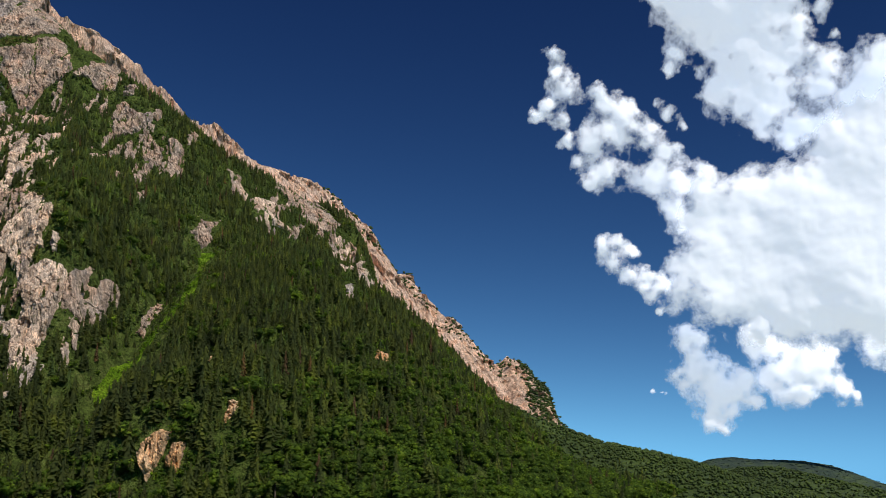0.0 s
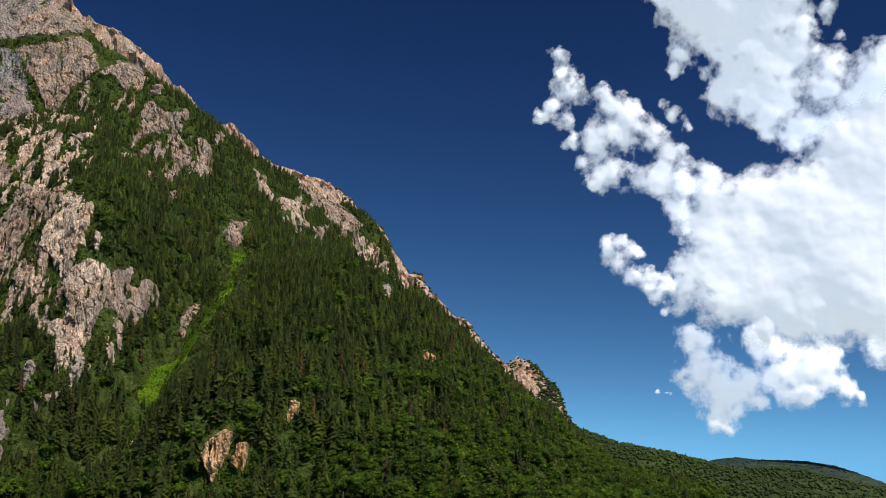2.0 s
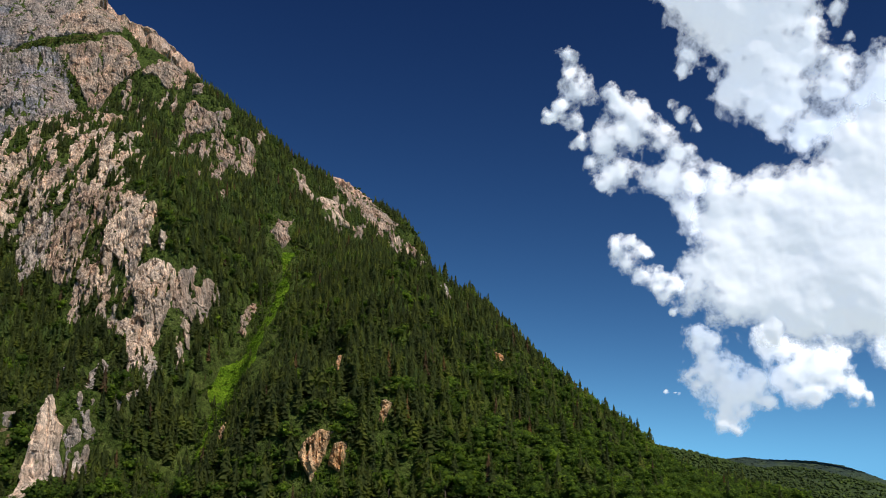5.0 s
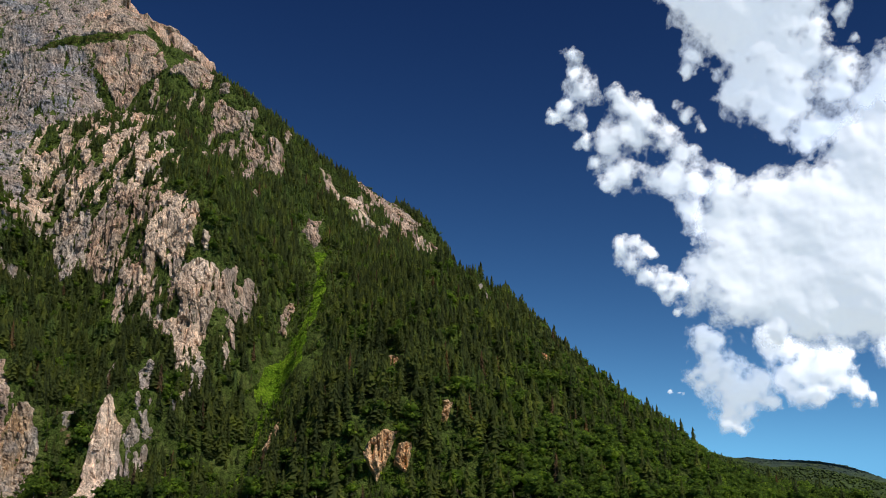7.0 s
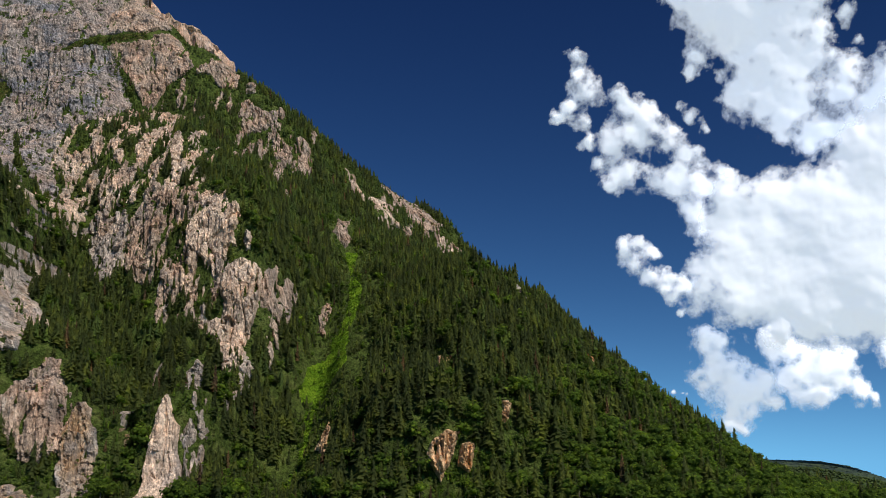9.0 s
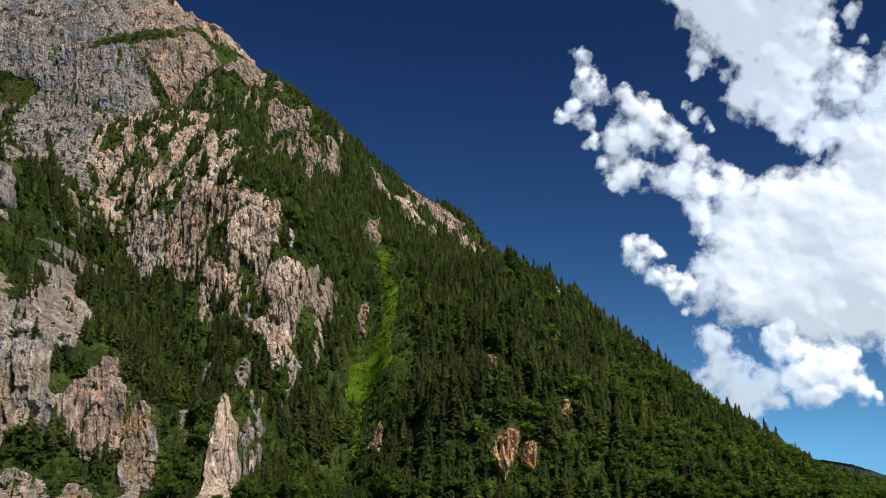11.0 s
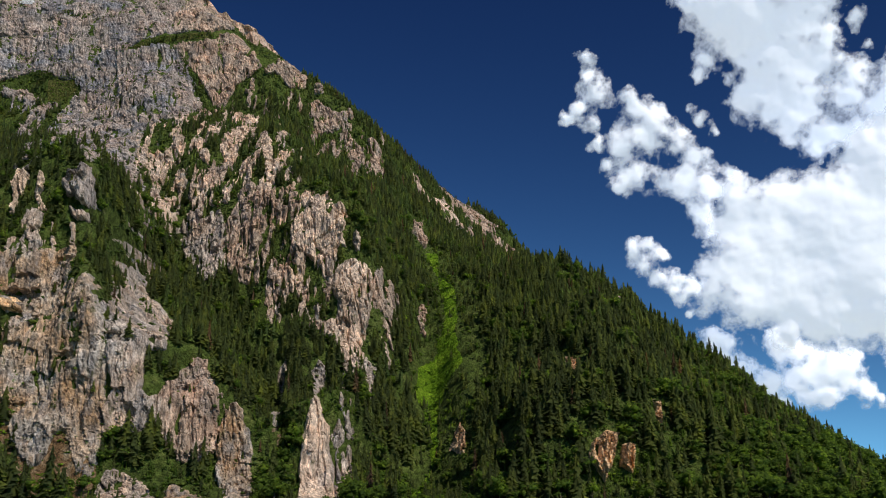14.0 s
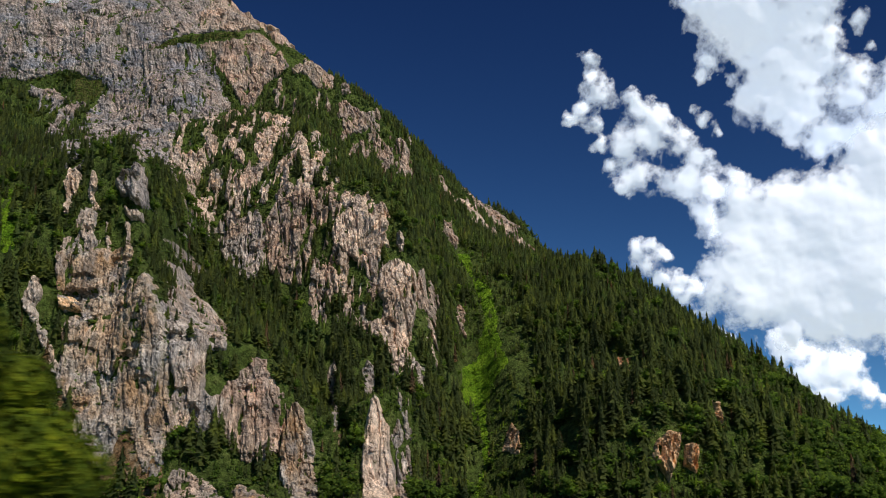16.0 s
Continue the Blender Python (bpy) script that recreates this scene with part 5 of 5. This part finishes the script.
cl.new(addn.outputs[0], stretch.inputs["Value"])
# added even emission stands in for light scattered inside the cloud, on all sides
glow = cn.new("ShaderNodeEmission")
glow.inputs["Color"].default_value = (0.87, 0.955, 1.11, 1)
glow.inputs["Strength"].default_value = 0.56
body = cn.new("ShaderNodeAddShader")
clear = cn.new("ShaderNodeBsdfTransparent")
veil = cn.new("ShaderNodeMixShader")
cl.new(cb.outputs[0], body.inputs[0])
cl.new(glow.outputs[0], body.inputs[1])
cl.new(stretch.outputs[0], veil.inputs[0])
cl.new(clear.outputs[0], veil.inputs[1])
cl.new(body.outputs[0], veil.inputs[2])
cl.new(veil.outputs[0], cn["Material Output"].inputs["Surface"])
CLOUD_R, CLOUD_C = 4700.0, np.array((-210.0, 0.0, EYE))


def cloud(label, puffs, thin=False, back=0.0, step=0.125, bulge=0.5):
    """A bulging bank of puffs, thinning out into wisps at its edges."""
    pa = np.array(puffs)
    az = np.arange(pa[:, 0].min() - pa[:, 2].max() * 1.5, pa[:, 0].max() + pa[:, 2].max() * 1.5, step)
    el = np.arange(pa[:, 1].min() - pa[:, 2].max() * 1.5, pa[:, 1].max() + pa[:, 2].max() * 1.5, step)
    a, e = np.meshgrid(az, el, indexing="ij")
    q = np.stack([a, e, np.full(a.shape, 2.0)], -1)
    a1, e1 = a + fbm(q / 1.6, 2) * 0.4, e + fbm(q / 1.6 + 31, 2) * 0.4
    a2, e2 = a + fbm(q / 1.7, 6, 0.6) * 1.0, e + fbm(q / 1.7 + 31, 6, 0.6) * 1.0
    field, thick = np.zeros(a.shape), np.zeros(a.shape)
    for ca, ce, r in puffs:
        d = np.hypot((a2 - ca) * np.cos(np.radians(ce)), e2 - ce)
        field += np.exp(np.clip((r - d) / min(r, 1.3), -4, 3) * 4)
        d = np.hypot((a1 - ca) * np.cos(np.radians(ce)), e1 - ce)
        thick += np.maximum(1 - d * d / (r * r * 1.7), 0) ** 2 * r
    field = np.log(field + 1e-9) / 4 - 0.15
    billow = fbm(q / 1.5 + 7, 5, 0.5)
    density = np.clip(field * 1.1, -1.4, 2.0) - (0.32 if thin else 0.0)
    out = (np.sqrt(thick) * bulge + 0.10 * billow) * (0.3 if thin else 1.0)
    r = CLOUD_R + back - np.radians(out) * CLOUD_R
    ra, re = np.radians(a), np.radians(e)
    v = CLOUD_C + np.stack([np.sin(ra) * np.cos(re), np.cos(ra) * np.cos(re), np.sin(re)], -1) * r[..., None]
    on = density > -0.85
    on = on[:-1, :-1] | on[1:, 1:]
    # each bank that hangs together is a cloud of its own
    label_of, count = islands(on)
    sizes = np.bincount(label_of.ravel(), minlength=count + 1)[1:]
    for k in np.flatnonzero(sizes > 40):
        faces = sheet_faces(*a.shape, label_of == k + 1)
        used = np.unique(faces)
        verts, faces = compact(v.reshape(-1, 3), faces)
        me = mesh_of("cloud", verts, faces, cm, True)
        me.attributes.new("puff", "FLOAT", "POINT").data.foreach_set("value", density.reshape(-1)[used].astype(np.float32))
        tagged(new("cloud", me), label if sizes[k] == sizes.max() else "small white cloud wisp beside the cumulus", "cloud")


# ---- clouds: puffs by azimuth, elevation and radius in degrees ----
cloud("large white cumulus cloud with a grey base", [(20.69, 13.07, 2.71), (24.05, 14.13, 3.65), (27.51, 14.42, 4.21), (22.76, 10.89, 2.34), (25.90, 10.98, 2.94), (19.93, 15.87, 2.11), (18.89, 13.55, 1.78), (23.00, 16.59, 2.41), (17.76, 12.07, 1.38), (20.17, 10.90, 1.36), (28.16, 9.82, 2.24), (25.87, 16.26, 2.62), (29.15, 17.78, 3.04), (19.75, 17.77, 1.43), (21.60, 17.58, 1.35), (27.84, 12.10, 3.54), (24.23, 9.79, 1.48), (22.14, 9.43, 0.84), (31.17, 13.01, 4.70), (31.45, 19.32, 3.76), (19.22, 11.47, 1.30), (17.71, 13.63, 0.62), (25.38, 17.65, 1.48), (27.49, 19.33, 1.94)])
cloud("tall bright cumulus cloud with ragged edges", [(22.02, 27.06, 2.38), (20.39, 28.61, 2.26), (24.27, 25.40, 2.16), (22.10, 24.42, 1.87), (23.98, 22.82, 1.85), (24.93, 20.86, 1.19), (23.33, 21.42, 1.00), (20.64, 23.78, 1.01), (18.79, 29.15, 1.40), (26.64, 22.89, 1.49), (26.85, 20.58, 1.56), (29.08, 21.99, 1.98), (24.87, 27.57, 1.69), (18.53, 26.21, 0.81), (26.57, 25.01, 0.84), (24.66, 19.90, 0.66), (21.92, 22.61, 1.34), (17.53, 29.64, 0.80), (17.99, 25.44, 0.54), (27.44, 24.05, 0.84), (26.08, 26.39, 0.71), (30.50, 23.31, 1.89), (21.36, 31.03, 3.59), (25.55, 30.30, 2.56)], back=320)
cloud("ragged white cloud arm trailing off the cumulus", [(10.70, 26.94, 0.69), (10.52, 25.58, 0.70), (11.17, 24.68, 0.98), (9.80, 23.73, 0.70), (13.38, 23.84, 0.90), (14.39, 22.21, 1.53), (12.69, 21.46, 1.26), (13.57, 19.48, 1.05), (15.50, 22.29, 0.97), (17.36, 20.57, 1.17), (16.52, 18.92, 1.52), (18.07, 18.44, 1.17), (17.55, 17.10, 0.97), (18.05, 15.85, 0.96), (19.68, 18.97, 0.68), (9.02, 23.24, 0.42), (10.90, 22.97, 0.63), (11.03, 21.74, 0.49), (11.71, 20.30, 0.49), (13.12, 24.55, 0.62), (14.47, 23.41, 0.90), (12.38, 19.03, 0.63), (16.16, 21.37, 0.76)], back=170)
cloud("small curled white cumulus puff", [(13.17, 14.94, 0.77), (13.97, 15.18, 0.63), (13.73, 14.04, 0.77), (14.73, 13.11, 0.70), (15.77, 13.12, 0.56), (16.04, 12.00, 0.62), (14.64, 14.51, 0.42), (16.33, 11.11, 0.35), (15.22, 12.56, 0.56), (16.76, 12.48, 0.76)])
cloud("hanging white cloud with a creamy underside", [(17.85, 8.81, 1.03), (18.24, 7.44, 1.29), (18.73, 6.08, 1.42), (19.74, 5.88, 1.28), (19.95, 4.55, 0.73), (20.90, 6.33, 1.14), (17.57, 9.51, 0.62), (18.99, 4.57, 0.87), (18.54, 9.12, 0.61), (21.29, 5.33, 0.73), (18.90, 7.41, 0.88), (19.57, 3.73, 0.47), (17.23, 7.14, 0.61)], back=150)
cloud("low white cumulus cloud with a soft grey base", [(22.06, 8.54, 1.13), (23.38, 7.54, 1.45), (24.80, 6.49, 1.24), (25.98, 5.79, 0.64), (23.20, 5.75, 0.99), (21.46, 8.97, 0.80), (25.51, 7.42, 0.78), (24.60, 7.47, 1.24), (23.93, 5.40, 0.72), (26.75, 5.28, 0.38), (22.38, 6.93, 0.99)], back=240)
cloud("small white cloud fragment beside the cumulus", [(28.08, 7.91, 1.08), (29.15, 8.46, 1.26)], back=330)
cloud("thin scattered cloud wisps", [(17.88, 22.75, 0.68), (18.54, 22.00, 0.34), (17.32, 23.32, 0.41), (7.54, 24.87, 0.21), (15.64, 5.83, 0.41), (16.29, 5.64, 0.27), (13.99, 27.70, 0.21), (27.70, 27.35, 0.70), (27.98, 25.71, 0.57)], thin=True)

# ---- the tree beside the way ----
def part(name, verts, faces, mat, parent, label=""):
    ob = new(name, mesh_of(name, verts, faces, mat))
    ob.parent = parent
    return tagged(ob, label)


def limb(a, b, ra, rb, sides=7, bends=5, seed=0):
    """A tapering, slightly crooked limb from a to b."""
    r = np.random.RandomState(seed)
    a, b = np.array(a, float), np.array(b, float)
    d = (b - a) / np.linalg.norm(b - a)
    s = np.cross(d, (0.3, 0.9, 0.2))
    s /= np.linalg.norm(s)
    u = np.cross(d, s)
    v = []
    for k in range(bends + 1):
        t = k / bends
        c = a + (b - a) * t + (s * r.normal() + u * r.normal()) * 0.03 * np.linalg.norm(b - a) * math.sin(math.pi * t)
        q = ra + (rb - ra) * t
        v += [c + (s * math.cos(w) + u * math.sin(w)) * q * r.uniform(0.9, 1.1) for w in np.linspace(0, 2 * math.pi, sides + 1)[:-1]]
    f = [(k * sides + i, k * sides + (i + 1) % sides, (k + 1) * sides + (i + 1) % sides, (k + 1) * sides + i) for k in range(bends) for i in range(sides)]
    return np.array(v), np.array(f)


def roadside_tree(x, y, height, radius, seed):
    r = np.random.RandomState(seed)
    tree = tagged(new("broadleaf_tree"), "tall leafy yellow green maple beside the way", "tree")
    tree.location = (x, y, -0.6)
    part("trunk", *limb((0, 0, 0), (0.4, 0.2, height * 0.72), 0.42, 0.12, 9, 8, seed), bark, tree, "grey brown trunk")
    tips = []
    for k in range(14):
        z = height * r.uniform(0.25, 0.68)
        a = r.rand() * 6.283
        out = radius * r.uniform(0.5, 0.85)
        tip = np.array((math.cos(a) * out, math.sin(a) * out, z + height * r.uniform(0.08, 0.24)))
        tips.append(tip)
        part("limb", *limb((0.2, 0.1, z), tip, 0.14, 0.03, 5, 4, seed + k), bark, tree)
    n = 17000
    d = r.normal(size=(n, 3))
    d /= np.linalg.norm(d, axis=1)[:, None]
    centre = np.array([(t[0] * 0.95, t[1] * 0.95, t[2]) for t in tips] + [(0, 0, height * 0.8), (0.8, 0, height * 0.88), (-1, 0.5, height * 0.7)])
    size = np.concatenate([r.uniform(0.22, 0.36, len(tips)), (0.34, 0.25, 0.4)]) * radius
    k = r.randint(len(centre), size=n)
    c = centre[k] + d * (size[k] * r.uniform(0.35, 1.0, n) ** 0.5)[:, None] * (1, 1, 0.8)
    side = np.cross(d, r.normal(size=(n, 3)))
    side /= np.linalg.norm(side, axis=1)[:, None]
    up = np.cross(side, d)
    q = r.uniform(0.20, 0.40, n)[:, None]
    leaf = np.stack([c - up * q, c + side * q * 0.7 + d * 0.05, c + up * q * 1.1, c - side * q * 0.7 + d * 0.05], 1)
    part("crown", leaf.reshape(-1, 3), np.arange(n * 4).reshape(-1, 4), LEAVES_NEAR, tree, "dense yellow green leaves")
    return tree


roadside_tree(-445.3, 52, 24.5, 11, 5)
